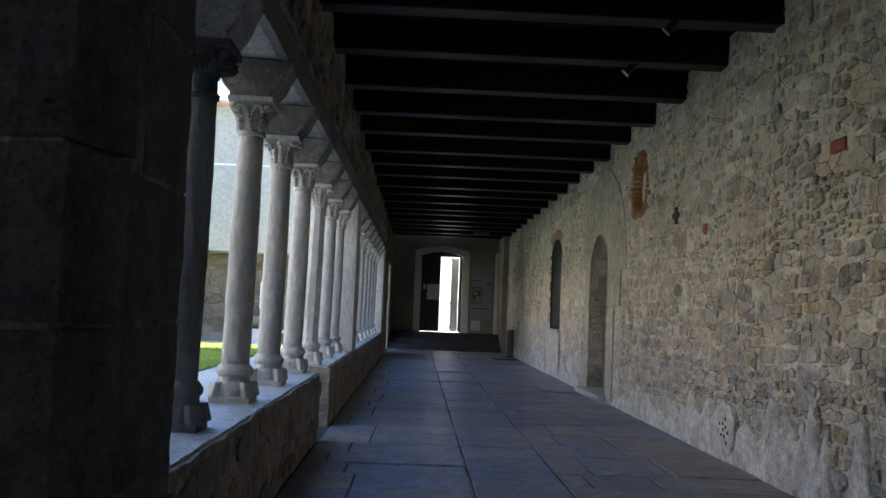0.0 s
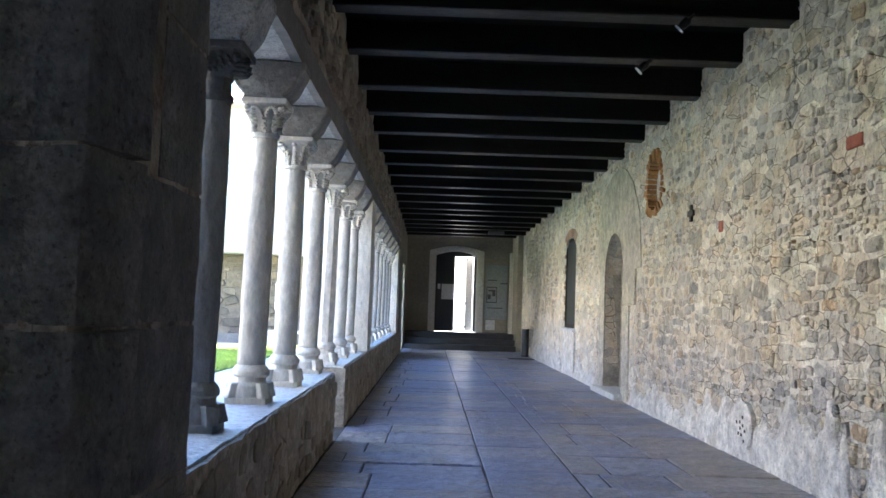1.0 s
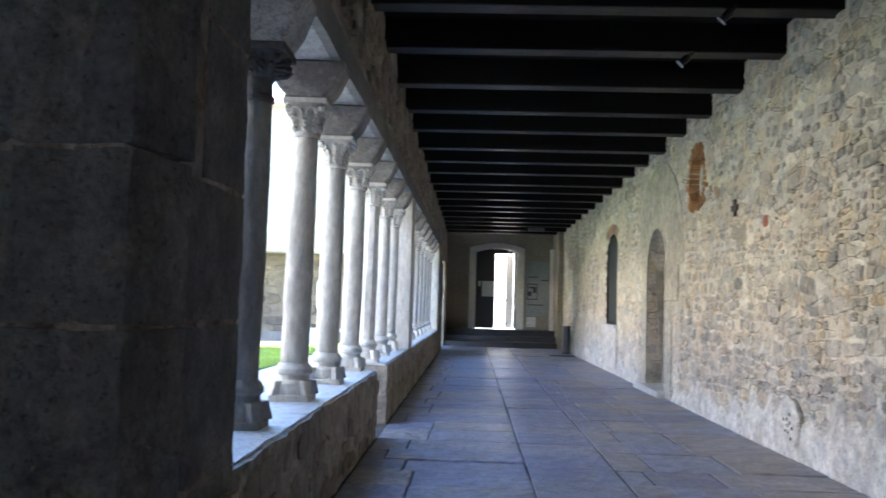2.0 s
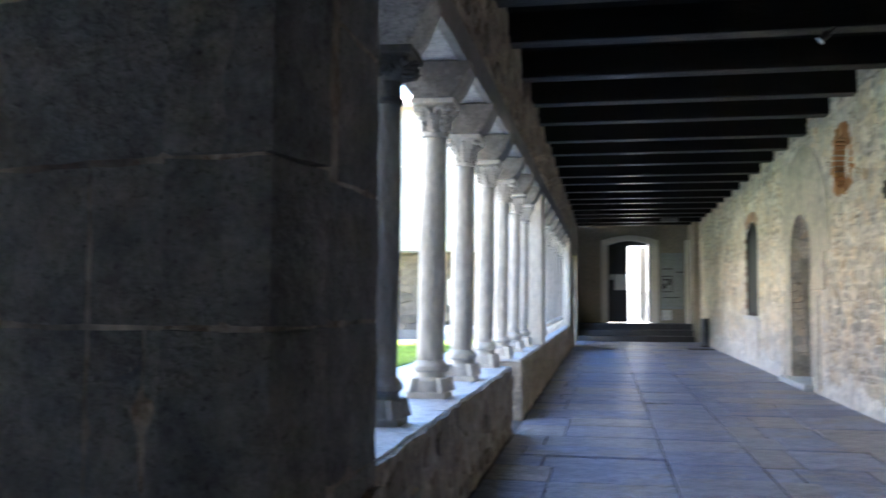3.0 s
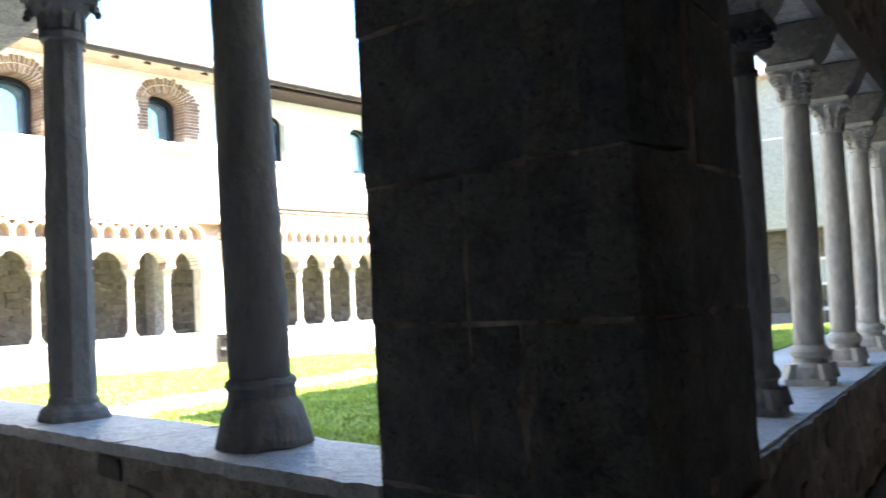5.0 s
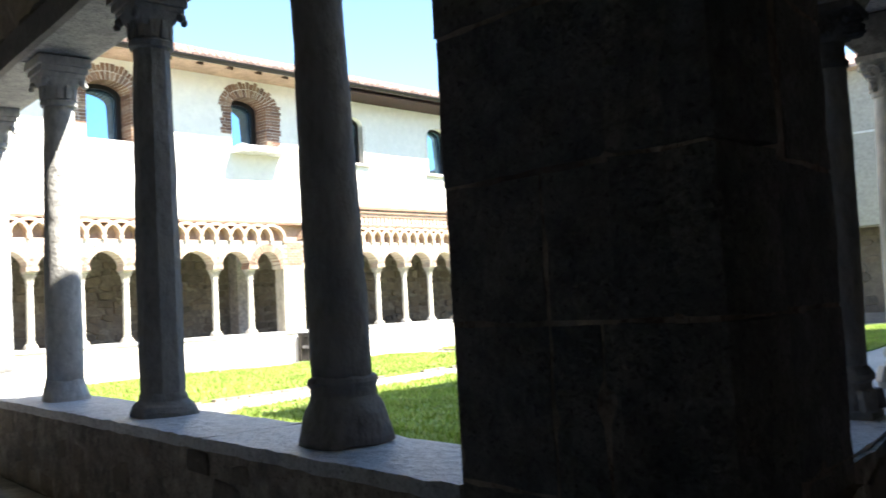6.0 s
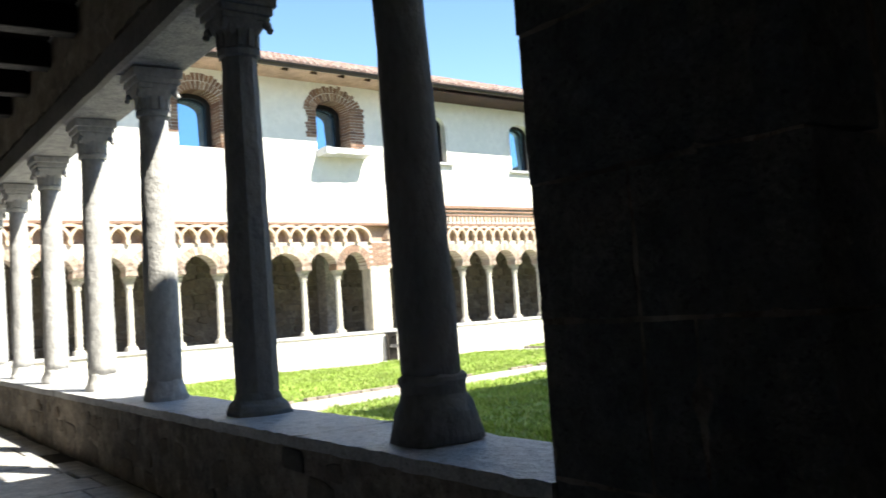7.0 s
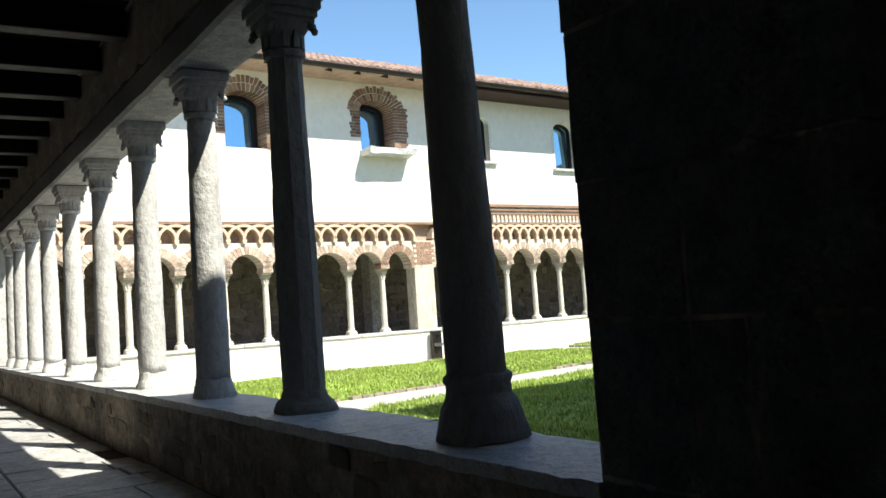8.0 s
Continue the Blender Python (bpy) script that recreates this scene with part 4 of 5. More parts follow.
def column(m, label, group, mats, r0, r1, z_base, z_cap, z_top, half_base, half_cap, segs, seed, rough_by=0.003, leaves=8, impost=None):
    c = thing("column", label, "column", at=m, group=group, kind="thing")
    if impost:
        foot = part("base", claw_base(r0, SILL - 0.003, z_base, half_base, seed), mats[0], c)
        for k in range(4):
            part("spur", spur_mesh(half_base, SILL - 0.003, z_base - SILL, math.pi / 4 + k * math.pi / 2), mats[0], foot)
    else:
        part("base", worn_foot(r0, SILL - 0.006, z_base, half_base, seed, z_base > 0.8), mats[0], c)
    part("shaft", shaft_mesh(r0, r1, z_base - 0.01, z_cap - 0.02, segs, rough_by, seed), mats[1], c, smooth=segs > 10)
    part("capital", capital_mesh(r1, z_cap, z_top, half_cap, seed, leaves) if impost else stepped_capital(r1, z_cap, z_top, half_cap, seed), mats[2], c)
    if impost:
        part("impost", impost_mesh(z_top - 0.002, impost[0], half_cap * 0.92, impost[1], impost[2], half_cap * 2.05), mats[3], c, "brown crutch-shaped impost block")
    return c


ROW = "columns along the walk"
A_Y = [4.30, 5.56, 6.78, 8.05, 9.33, 10.58, 11.75, 13.9, 15.15, 16.4, 17.65, 18.9, 20.15, 21.3]
for i, y in enumerate(A_Y):
    dark = i == 0
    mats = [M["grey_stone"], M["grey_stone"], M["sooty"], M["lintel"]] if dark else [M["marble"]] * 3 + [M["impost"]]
    eight = i == 4
    column(Matrix.Translation((A_MID, y, SILL)) @ Matrix.Rotation(0.015, 4, "Y") @ Matrix.Translation((0, 0, -SILL)), "dark grey stone column with carved capital" if dark else ("octagonal pale stone column with carved capital" if eight else "slender pale stone column with leafy capital"),
           ROW, mats, 0.080 if dark else 0.084, 0.074, 0.83, 2.185 if dark else 2.25, 2.42 if dark else 2.452, 0.118 if dark else 0.124, 0.150 if dark else 0.138, 8 if eight else 24, i * 3.3, 0.0025, leaves=6 if dark else (8, 8, 10, 8, 12, 8, 8)[i % 7], impost=(2.685, 0.235, 0.235))

ROW_B = "columns along the side walk"
B_S = [2.15, 4.15, 6.01, 7.97, 10.07, 12.2, 14.3, 16.2, 18.0, 19.3]
for i, d in enumerate(B_S):
    eight = i == 1
    lean = Matrix.Translation((0, 0, SILL)) @ Matrix.Rotation(0.042 if i == 0 else 0.006 * math.sin(i * 2.4), 4, "X") @ Matrix.Translation((0, 0, -SILL))
    # Shade of the first two, sun on the rest: put into the stone's tone.
    column(FB @ Matrix.Translation((-0.31, -d, 0)) @ lean, "rough octagonal stone column, toned down for shade" if eight else "rough weathered grey stone column with carved capital", ROW_B, [M["grey_stone"] if i < 2 else M["brightened_stone"]] * 4,
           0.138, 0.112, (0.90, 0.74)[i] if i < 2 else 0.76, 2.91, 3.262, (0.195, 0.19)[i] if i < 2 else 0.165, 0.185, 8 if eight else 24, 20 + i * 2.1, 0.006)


# ================= piers =================
def block(bm_args, seed, bevel=0.010):
    x0, x1, y0, y1, z0, z1 = bm_args
    bm = grid_box(x0, x1, y0, y1, z0, z1, 0.07, 0.0, 1)
    cx, cy, cz = (x0 + x1) / 2, (y0 + y1) / 2, (z0 + z1) / 2
    for v in bm.verts:
        near = sorted((min(v.co.x - x0, x1 - v.co.x), min(v.co.y - y0, y1 - v.co.y), min(v.co.z - z0, z1 - v.co.z)))
        if near[1] < 0.005:
            v.co += (Vector((cx, cy, cz)) - v.co).normalized() * bevel * (0.3 + 1.5 * abs(noise.noise(v.co * 5 + Vector((seed, 0, 0)))) + 0.8 * abs(noise.noise(v.co * 17)))
        v.co += 0.007 * Vector(noise.noise_vector(v.co * 6 + Vector((seed, seed, 0))))
    return bm


pier = thing("corner_pier", "massive dark grey ashlar corner pier of the cloister", "pier", kind="structure")
core = boxed(-0.55, -0.007, -1.015, -0.12, YARD, 3.24)
for v in core.verts:
    if v.co.z > 2 and v.co.y < -0.5:
        v.co.y = -1.055
core.transform(FB)
part("core", core, M["pier_mortar"], pier)
part("core", boxed(-0.115, -0.012, -0.125, -0.03, YARD, 3.24, m=FB), M["pier_mortar"], pier)
part("core", boxed(A_OUT + 0.02, A_IN - 0.007, 2.335, 3.27, YARD, 3.0), M["pier_mortar"], pier)
COURSES = [(-0.30, 0.14), (0.15, 0.61), (0.62, 1.115), (1.13, 1.565), (1.58, 2.075), (2.09, 2.56), (2.575, 3.26)]
# joints of the side face, from the arris, course by course
SPLITS = [[0.5], [0.62], [0.40, 0.60], [0.60], [0.0], [0.55], [0.3]]
for k, ((z0, z1), cuts) in enumerate(zip(COURSES, SPLITS)):
    edges = [0.0] + [c for c in cuts if c > 0.01] + [1.026 + 0.018 * max(0.0, (z0 + z1) / 2 - 0.6)]
    for a, b in zip(edges, edges[1:]):
        bm = block((-0.30, 0.0, -b + 0.003, -a - (0.003 if a else -0.0), z0 - 0.004, z1 + 0.004), k * 5.1 + a)
        bm.transform(FB)
        part("ashlar_block", bm, M["block"], pier)
    # face towards the walk, stepped back behind a narrow groove
    for a, b, x in ((2.24, 2.50, A_IN), (2.504, 2.78, A_IN - 0.03), (2.784, 3.285, A_IN)) if k in (4, 5) else ((2.24, 3.285, A_IN),):
        bm = block((x - 0.32, x, a, b, z0 - 0.003, z1 + 0.005), k * 3.7 + a + 40)
        part("ashlar_block", bm, M["block"], pier)
# weathered splay at the foot of the pier
part("plinth_fillet", grid_box(A_IN - 0.2, A_IN + 0.03, 2.9, 3.3, YARD, 0.53, 0.08, 0.03, 5), M["parapet"], pier)


def square_pier(name, m, x0, x1, y0, y1, z1, mat, label):
    p = thing(name, label, "pier", at=m, kind="structure")
    z, k = SILL + 0.002, 0
    while z < z1 - 0.05:
        h = min(1.02 + 0.08 * math.sin(k * 2.1), z1 - z)
        part("ashlar_block", block((x0, x1, y0, y1, z, z + h + 0.004), k * 2.7, 0.005), mat, p)
        z, k = z + h, k + 1
    return p


square_pier("pier_walk_middle", Matrix.Translation((A_IN, 0, 0)), -0.5, -0.01, 12.15, 12.85, 2.68, M["marble"], "pale smooth stone pier between two groups of columns")
square_pier("pier_walk_end", Matrix.Translation((A_IN, 0, 0)), -0.5, -0.01, 21.75, 22.55, 2.68, M["marble"], "pale stone pier closing the row of columns")
square_pier("pier_side_end", FB, -0.5, -0.01, -21.0, -20.0, 3.26, M["brightened_stone"], "grey stone pier closing the side arcade")

# ================= wings that close the yard and shade it =================
upper = bmesh.new()
box(upper, A_OUT, WALL_X + 0.6, 1.9, 11.0, 3.90, 7.20)
box(upper, A_OUT, WALL_X + 0.6, 11.0, END_Y + 0.4, 3.90, 8.70)
tagged(part("wall_upper_walk", upper, M["stucco"]), "plain white upper storey above the walk", "wall", kind="structure")
rf = bmesh.new()
extrude_outline(rf, [(-1.98, 7.22), (-1.98, 7.32), (1.0, 8.5), (4.4, 7.32), (4.4, 7.22)], 11.95, Matrix.Translation((0, -1.0, 0)))
tagged(part("wall_upper_block", boxed(A_OUT, WALL_X + 0.6, 11.0, END_Y + 0.4, 8.7, 9.75), M["stucco"]), "plain upper wall of the taller block", "wall", kind="structure")
tagged(part("roof_block", extrude_outline(bmesh.new(), [(-1.98, 9.76), (-1.98, 9.86), (1.0, 11.0), (4.4, 9.86), (4.4, 9.76)], 19.0, Matrix.Translation((0, 10.6, 0))), M["tile"]), "red tiled roof over the taller block", "roof", kind="structure")
tagged(part("roof_walk", rf, M["tile"]), "red tiled roof over the walk's wing", "roof", kind="structure")
tagged(part("wall_upper_side", boxed(-0.5, 4.2, -22.0, 1.0, 4.23, 6.6, m=FB), M["stucco"]), "plain white upper storey above the side walk", "wall", kind="structure")
tagged(part("wall_south", boxed(3.55, 4.1, -22.5, 4.5, -0.3, 4.2, m=FB), M["mortar"]), "plain rubble wall of the side walk", "wall", kind="structure")
tagged(part("wall_west_side", boxed(-0.6, 3.55, -22.6, -22.05, -0.3, 4.2, m=FB), M["mortar"]), "plain end wall of the side walk", "wall", kind="structure")

# ================= far wing with arches and frieze =================
wing = thing("far_wing", "two-storey white cloister wing with brick arches", "building", at=FD)
LEN0, LEN1 = -1.2, 30.0
ARCH_Z, RAD = 2.42, 0.50
D_COLS = [1.85, 3.03, 4.27, 5.49, 6.64, 7.9, 9.2, 10.33, None, 12.85, 13.98, 15.13, 16.3, 17.48, 18.65, 19.8, 21.0, 22.2, 23.4, 24.6]
# bays between supports: (centre, radius)
edges = []
for a, b in zip(D_COLS, D_COLS[1:]):
    if a is not None and b is not None:
        edges.append((a, b))
edges += [(0.6, 1.85), (10.33, 11.35), (12.05, 12.85)]
edges.sort()


def arch_wall(y0, y1, z_spring, z_top, x0, x1):
    """The piece of wall over one bay, with its arched opening."""
    n = 14
    c, r = (y0 + y1) / 2, (y1 - y0) / 2 - 0.09
    h = RAD if r > 0.4 else r * 1.1
    bm = bmesh.new()
    lo = [(y0, z_spring)] + [(c - r * math.cos(math.pi * i / n), z_spring + h * math.sin(math.pi * i / n)) for i in range(n + 1)] + [(y1, z_spring)]
    for xx, flip in ((x0, False), (x1, True)):
        low = [bm.verts.new((xx, y, z)) for y, z in lo]
        top = [bm.verts.new((xx, y, z_top)) for y, z in lo]
        for i in range(len(lo) - 1):
            if abs(lo[i][0] - lo[i + 1][0]) > 1e-5:
                f = (low[i], low[i + 1], top[i + 1], top[i])
                bm.faces.new(f if flip else f[::-1])
        if not flip:
            back = low
        else:
            for i in range(len(lo) - 1):
                bm.faces.new((back[i], back[i + 1], low[i + 1], low[i]))
    bmesh.ops.recalc_face_normals(bm, faces=bm.faces[:])
    return bm


def voussoirs(y0, y1, z, x, name_parent):
    c, r = (y0 + y1) / 2, (y1 - y0) / 2 - 0.09
    h = RAD if r > 0.4 else r * 1.1
    bm = bmesh.new()
    n = 17
    for i in range(n):
        a0, a1 = math.pi * (i + 0.05) / n, math.pi * (i + 0.93) / n
        k = 1 + 0.24 / r
        pts = [(c - r * q * math.cos(a), z + (h * q if q == 1 else h + 0.22) * math.sin(a)) for q, a in ((1.0, a0), (k, a0), (k, a1), (1.0, a1))]
        one = bmesh.new()
        extrude_outline(one, [(p, q) for p, q in pts], 0.40, Matrix(((0, -1, 0, x), (1, 0, 0, 0), (0, 0, 1, 0), (0, 0, 0, 1))))
        me = bpy.data.meshes.new("t")
        one.to_mesh(me)
        one.free()
        bm.from_mesh(me)
        bpy.data.meshes.remove(me)
    return part("brick_arch", bm, M["brick_island"] if 10.0 < y0 < 11.0 else M["pale_brick"], name_parent, "ring of worn orange bricks" if 10.0 < y0 < 11.0 else "ring of worn pale bricks")


for a, b in edges:
    part("spandrel", arch_wall(a, b, ARCH_Z, 3.22, -0.42, 0.0), M["spandrel"], wing, "pale terracotta wall over an arch")
    voussoirs(a, b, ARCH_Z, 0.018, wing)
part("pier", roughen(boxed(-0.44, 0.02, 11.35, 12.05, SILL, 3.22, bevel=0.015), 0.01, 3), M["weathered"], wing, "weathered plaster pier between arches")
part("pier", roughen(boxed(-0.44, 0.02, LEN0, 0.6, SILL, 3.22, bevel=0.015), 0.01, 3), M["plaster"], wing)
for k in range(9):
    for q in range(3):
        part("brick", boxed(0.018, 0.034, 11.37 + 0.22 * q + 0.1 * (k % 2), 11.57 + 0.22 * q + 0.1 * (k % 2), 2.52 + 0.075 * k, 2.587 + 0.075 * k), M["brick_piece"], wing)
part("parapet", grid_box(-0.46, 0.0, LEN0, 27.0, YARD, SILL - 0.08, 0.5, 0.015, 1), M["stucco"], wing, "white plastered parapet")
for i in range(24):
    part("coping_slab", roughen(boxed(-0.5, 0.05, LEN0 + i * 1.175 + 0.004, LEN0 + (i + 1) * 1.175 - 0.004, SILL - 0.08, SILL, bevel=0.012), 0.01, 3, i), M["coping"], wing)
# columns of the far arches, one set of meshes
far_base = mesh_of("base", base_mesh(0.085, SILL - 0.003, 0.78, 0.14, 3), M["marble"])
far_shaft = mesh_of("shaft", shaft_mesh(0.085, 0.075, 0.77, 2.13, 16, 0.003, 5), M["marble"])
far_cap = mesh_of("capital", capital_mesh(0.075, 2.14, 2.42, 0.135, 7, 8), M["marble"])
for y in D_COLS:
    if y is not None:
        c = thing("column", "slender pale column under brick arches of the far wing", "column", at=FD @ Matrix.Translation((-0.21, y, 0)), group="columns of the far wing")
        for nm, me in (("base", far_base), ("shaft", far_shaft), ("capital", far_cap)):
            part(nm, me, None, c)
# frieze: recessed band, interlaced little arches, string courses
# Brown stands in for the shade in the hollows between the arches.
part("frieze_band", boxed(-0.42, -0.19, LEN0, LEN1, 3.223, 3.70), M["frieze_shade"], wing, "recessed band behind the frieze, brown for shade in its hollows")
def frieze_run(y0, count, step):
    """Interlaced little arches: each springs from one corbel and lands on the next but one."""
    n, rise, half = 12, 0.385, step
    inner = [(-(half - 0.035) * math.cos(math.pi * i / n), (rise - 0.035) * math.sin(math.pi * i / n) ** 0.85) for i in range(n + 1)]
    outer = [(-(half + 0.035) * math.cos(math.pi * i / n), (rise + 0.035) * math.sin(math.pi * i / n) ** 0.85) for i in range(n + 1)]
    turn = Matrix(((0, -1, 0, 0.075), (1, 0, 0, 0), (0, 0, 1, 0), (0, 0, 0, 1)))
    ring = mesh_of("frieze_arch", extrude_outline(bmesh.new(), inner + outer[::-1], 0.27, turn), M["frieze"])
    foot = extrude_outline(bmesh.new(), [(-0.065, 0.12), (0.065, 0.12), (0.05, 0.04), (0.02, 0.0), (-0.02, 0.0), (-0.05, 0.04)], 0.28, turn)
    foot = mesh_of("frieze_corbel", foot, M["frieze"])
    for i in range(count + 1):
        if i < count:
            ob = part("frieze_arch", ring, None, wing)
            ob.location = (0.003 * (i % 2), y0 + step * i, 3.285)
        ob = part("frieze_corbel", foot, None, wing)
        ob.location = (0.006, y0 + step * i, 3.185)


frieze_run(LEN0 + 0.45, 27, 0.45)
frieze_run(12.45, 44, 0.39)
part("string_course", boxed(-0.42, 0.07, LEN0, LEN1, 3.702, 3.765, bevel=0.01), M["brick_island"], wing, "projecting brown brick string course")
for z0, z1, px in ((4.02, 4.08, 0.05), (4.14, 4.20, 0.08), (4.26, 4.35, 0.12)):
    part("string_course", boxed(-0.42, px, 12.4, LEN1, z0, z1, bevel=0.008), M["brick_island"], wing, "brown moulded brick cornice")
tooth = mesh_of("dentil", boxed(-0.02, 0.06, -0.04, 0.04, 3.86, 4.0), M["frieze"])
for i in range(100):
    ob = part("dentil", tooth, None, wing)
    ob.location = (0, 12.5 + 0.17 * i, 0)
# upper storey with its windows
WINS = [(5.64, 6.83, 5.74, 6.95, 7.28), (9.78, 10.96, 5.88, 7.02, 7.36), (13.75, 14.62, 5.74, 6.95, 7.22), (17.5, 18.5, 5.62, 6.95, 7.22), (21.3, 22.3, 5.62, 6.95, 7.22)]
up = wall_with_holes("wall", LEN0, LEN1, 3.783, 8.18, 0, 0.42, [(opening_outline(*w), 0.8) for w in WINS], M["stucco"], "", side=-1)
for key in ("label", "category", "kind"):
    if key in up:
        del up[key]
up.parent = wing


def far_window(y0, y1, z0, zs, zt, brick):
    w = thing("window", "arched upper window with brick surround and stone sill" if brick else "arched upper window in a pale plaster frame", "window", at=FD, group="upper windows of the far wing")
    deep = 0.66 if brick else 0.34
    pane = boxed(-deep, -deep + 0.02, y0, y1, z0, zt)
    for v in pane.verts:
        v.co.x -= 0.045 * (v.co.z - z0)
    part("pane", pane, M["glass"], w)
    f = bmesh.new()
    c, r = (y0 + y1) / 2, (y1 - y0) / 2
    wide = 0.13 if brick else 0.07
    head = [(c - q * math.cos(math.pi * i / 12), zs + (zt - zs + q - r) * math.sin(math.pi * i / 12)) for q, order in ((r + 0.1, 1), (r - wide, -1)) for i in range(13)[::order]]
    extrude_outline(f, head, 0.11, Matrix(((0, 1, 0, -deep + 0.022), (1, 0, 0, 0), (0, 0, 1, 0), (0, 0, 0, 1))))
    for ya, yb in ((y0, y0 + wide), (y1 - wide, y1)):
        box(f, -deep + 0.022, -deep + 0.132, ya, yb, z0, zs)
    box(f, -deep + 0.022, -deep + 0.132, y0 + wide, y1 - wide, z0, z0 + 0.05)
    part("window_frame", f, M["frame_dark"], w)
    if brick:
        rnd = random.Random(int(y0 * 10))
        if y0 > 7:
            part("window_sill", roughen(grid_box(-0.3, 0.56, y0 - 0.02, y1 + 0.42, z0 - 0.19, z0 - 0.01, 0.09, 0.0, 1), 0.055, 3.5), M["coping"], w, "thick worn stone sill")
        for ri, (qa, qb) in enumerate(((-0.015, 0.20), (0.215, 0.36))):
            n = 17 + 6 * ri
            for i in range(n):
                a0, a1 = math.pi * (i + 0.05) / n, math.pi * (i + 0.88) / n
                out = qb + (0.10 * rnd.random() if ri else 0.0)
                pts = [(c - (r + q) * math.cos(a), zs + (zt - zs + q) * math.sin(a)) for q, a in ((qa, a0), (out, a0), (out, a1), (qa, a1))]
                part("brick", extrude_outline(bmesh.new(), pts, 0.62 if ri == 0 else 0.2, Matrix(((0, -1, 0, 0.004 + 0.02 * rnd.random()), (1, 0, 0, 0), (0, 0, 1, 0), (0, 0, 0, 1)))), M["brick_dark"], w)
        for side in (0, 1):
            for k in range(16):
                z = z0 + 0.088 * k
                if z > zs + 0.16 or (side == 0 and z < z0 + 0.27):
                    continue
                cut, ln = 0.13 + 0.10 * rnd.random(), (0.26 if side == 0 else 0.42) + 0.10 * rnd.random()
                for la, lb in ((-0.015, cut), (cut + 0.012, ln)):
                    ya, yb = (y0 - lb, y0 - la) if side == 0 else (y1 + la, y1 + lb)
                    part("brick", boxed(-0.60 if la < 0 else -0.2, 0.004 + 0.02 * rnd.random(), ya, yb, z, z + 0.077), M["brick_dark"], w)
    else:
        f = bmesh.new()
        box(f, -0.24, 0.015, y0 - 0.10, y0, z0, zs)
        box(f, -0.24, 0.015, y1, y1 + 0.10, z0, zs)
        part("surround", f, M["cream"], w, "pale plaster surround")
        part("window_sill", boxed(-0.2, 0.12, y0 - 0.12, y1 + 0.25, z0 - 0.09, z0 - 0.005, bevel=0.012), M["coping"], w)


for i, wdat in enumerate(WINS):
    far_window(*wdat, brick=i < 2)
part("patch", roughen(boxed(0.003, 0.012, 12.3, 16.0, 4.4, 5.4), 0.002, 2), M["stucco"], wing)
# roof: eaves boards, rafters, gutter, tiles
part("soffit", extrude_outline(bmesh.new(), [(1.11, 7.80), (1.11, 7.826), (-0.4, 8.40), (-0.4, 8.374)], 12.38 - LEN0 + 0.4, Matrix.Translation((0, LEN0 - 0.4, 0))), M["cream"], wing, "pale plastered eaves")
part("soffit", boxed(0.02, 1.10, 12.4, LEN1, 7.70, 7.74), M["wood"], wing, "flat brown eaves boarding")
raf = mesh_of("rafter", extrude_outline(bmesh.new(), [(1.04, 7.74), (1.04, 7.824), (-0.1, 8.256), (-0.1, 8.17)], 0.11, Matrix()), M["wood"])
for i in range(15):
    ob = part("rafter", raf, None, wing)
    ob.location = (0, LEN0 + 0.45 + i * 0.9, 0)
gt = bmesh.new()
pts = [(0.11 * math.cos(math.pi + math.pi * i / 8), 0.11 * math.sin(math.pi + math.pi * i / 8)) for i in range(9)]
pts += [(0.097 * math.cos(2 * math.pi - math.pi * i / 8), 0.097 * math.sin(2 * math.pi - math.pi * i / 8)) for i in range(9)]
extrude_outline(gt, pts, LEN1 - LEN0 + 0.4, Matrix.Translation((1.22, LEN0 - 0.4, 7.89)))
part("gutter", gt, M["gutter"], wing, "dark metal gutter")
part("roof_deck", extrude_outline(bmesh.new(), [(1.12, 7.83), (1.12, 7.89), (-3.5, 9.65), (-8.3, 7.90), (-8.3, 7.83)], LEN1 - LEN0 + 0.4, Matrix.Translation((0, LEN0 - 0.4, 0))), M["tile"], wing)
vs, fs = [], []
slope = Vector((-4.55, 0, 1.75)).normalized()
up_n = Vector((1.75, 0, 4.55)).normalized()
for i in range(150):
    y = LEN0 - 0.3 + i * 0.207
    for k in range(9):
        o = Vector((1.23, 0, 7.895)) + slope * (0.40 * k) + up_n * (0.02 + 0.012 * random.random()) + Vector((0.03 * random.random(), 0, 0))
        b0 = len(vs)
        for e in (0, 1):
            rad = 0.095 - 0.018 * e
            for q in range(7):
                a = math.pi * q / 6
                p = o + slope * (0.46 * e) + Vector((0, y + rad * math.cos(a) + 0.01 * math.sin(i * 7 + k), 0)) + up_n * (rad * 0.8 * math.sin(a) - 0.01 * e)
                vs.append(p)
        for q in range(6):
            fs.append((b0 + q, b0 + q + 1, b0 + 8 + q, b0 + 7 + q))
        fs.append(tuple(b0 + q for q in range(7)))
me = bpy.data.meshes.new("roof_tiles")
me.from_pydata(vs, [], fs)
me.materials.append(M["tile"])
tagged(part("roof_tiles", me, None, wing, "weathered terracotta barrel tiles"), kind="stuff")
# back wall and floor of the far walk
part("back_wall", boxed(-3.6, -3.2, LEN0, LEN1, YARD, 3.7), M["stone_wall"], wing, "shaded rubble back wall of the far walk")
part("walk_floor", boxed(-3.2, -0.46, LEN0, LEN1, YARD, -0.02), M["joint"], wing)
part("walk_ceiling", boxed(-3.2, -0.42, LEN0, LEN1, 3.5, 3.6), M["board"], wing)
part("buttress", boxed(-3.25, -2.7, 11.5, 12.0, YARD, 3.5), M["plaster"], wing, "plastered strip against the back wall")
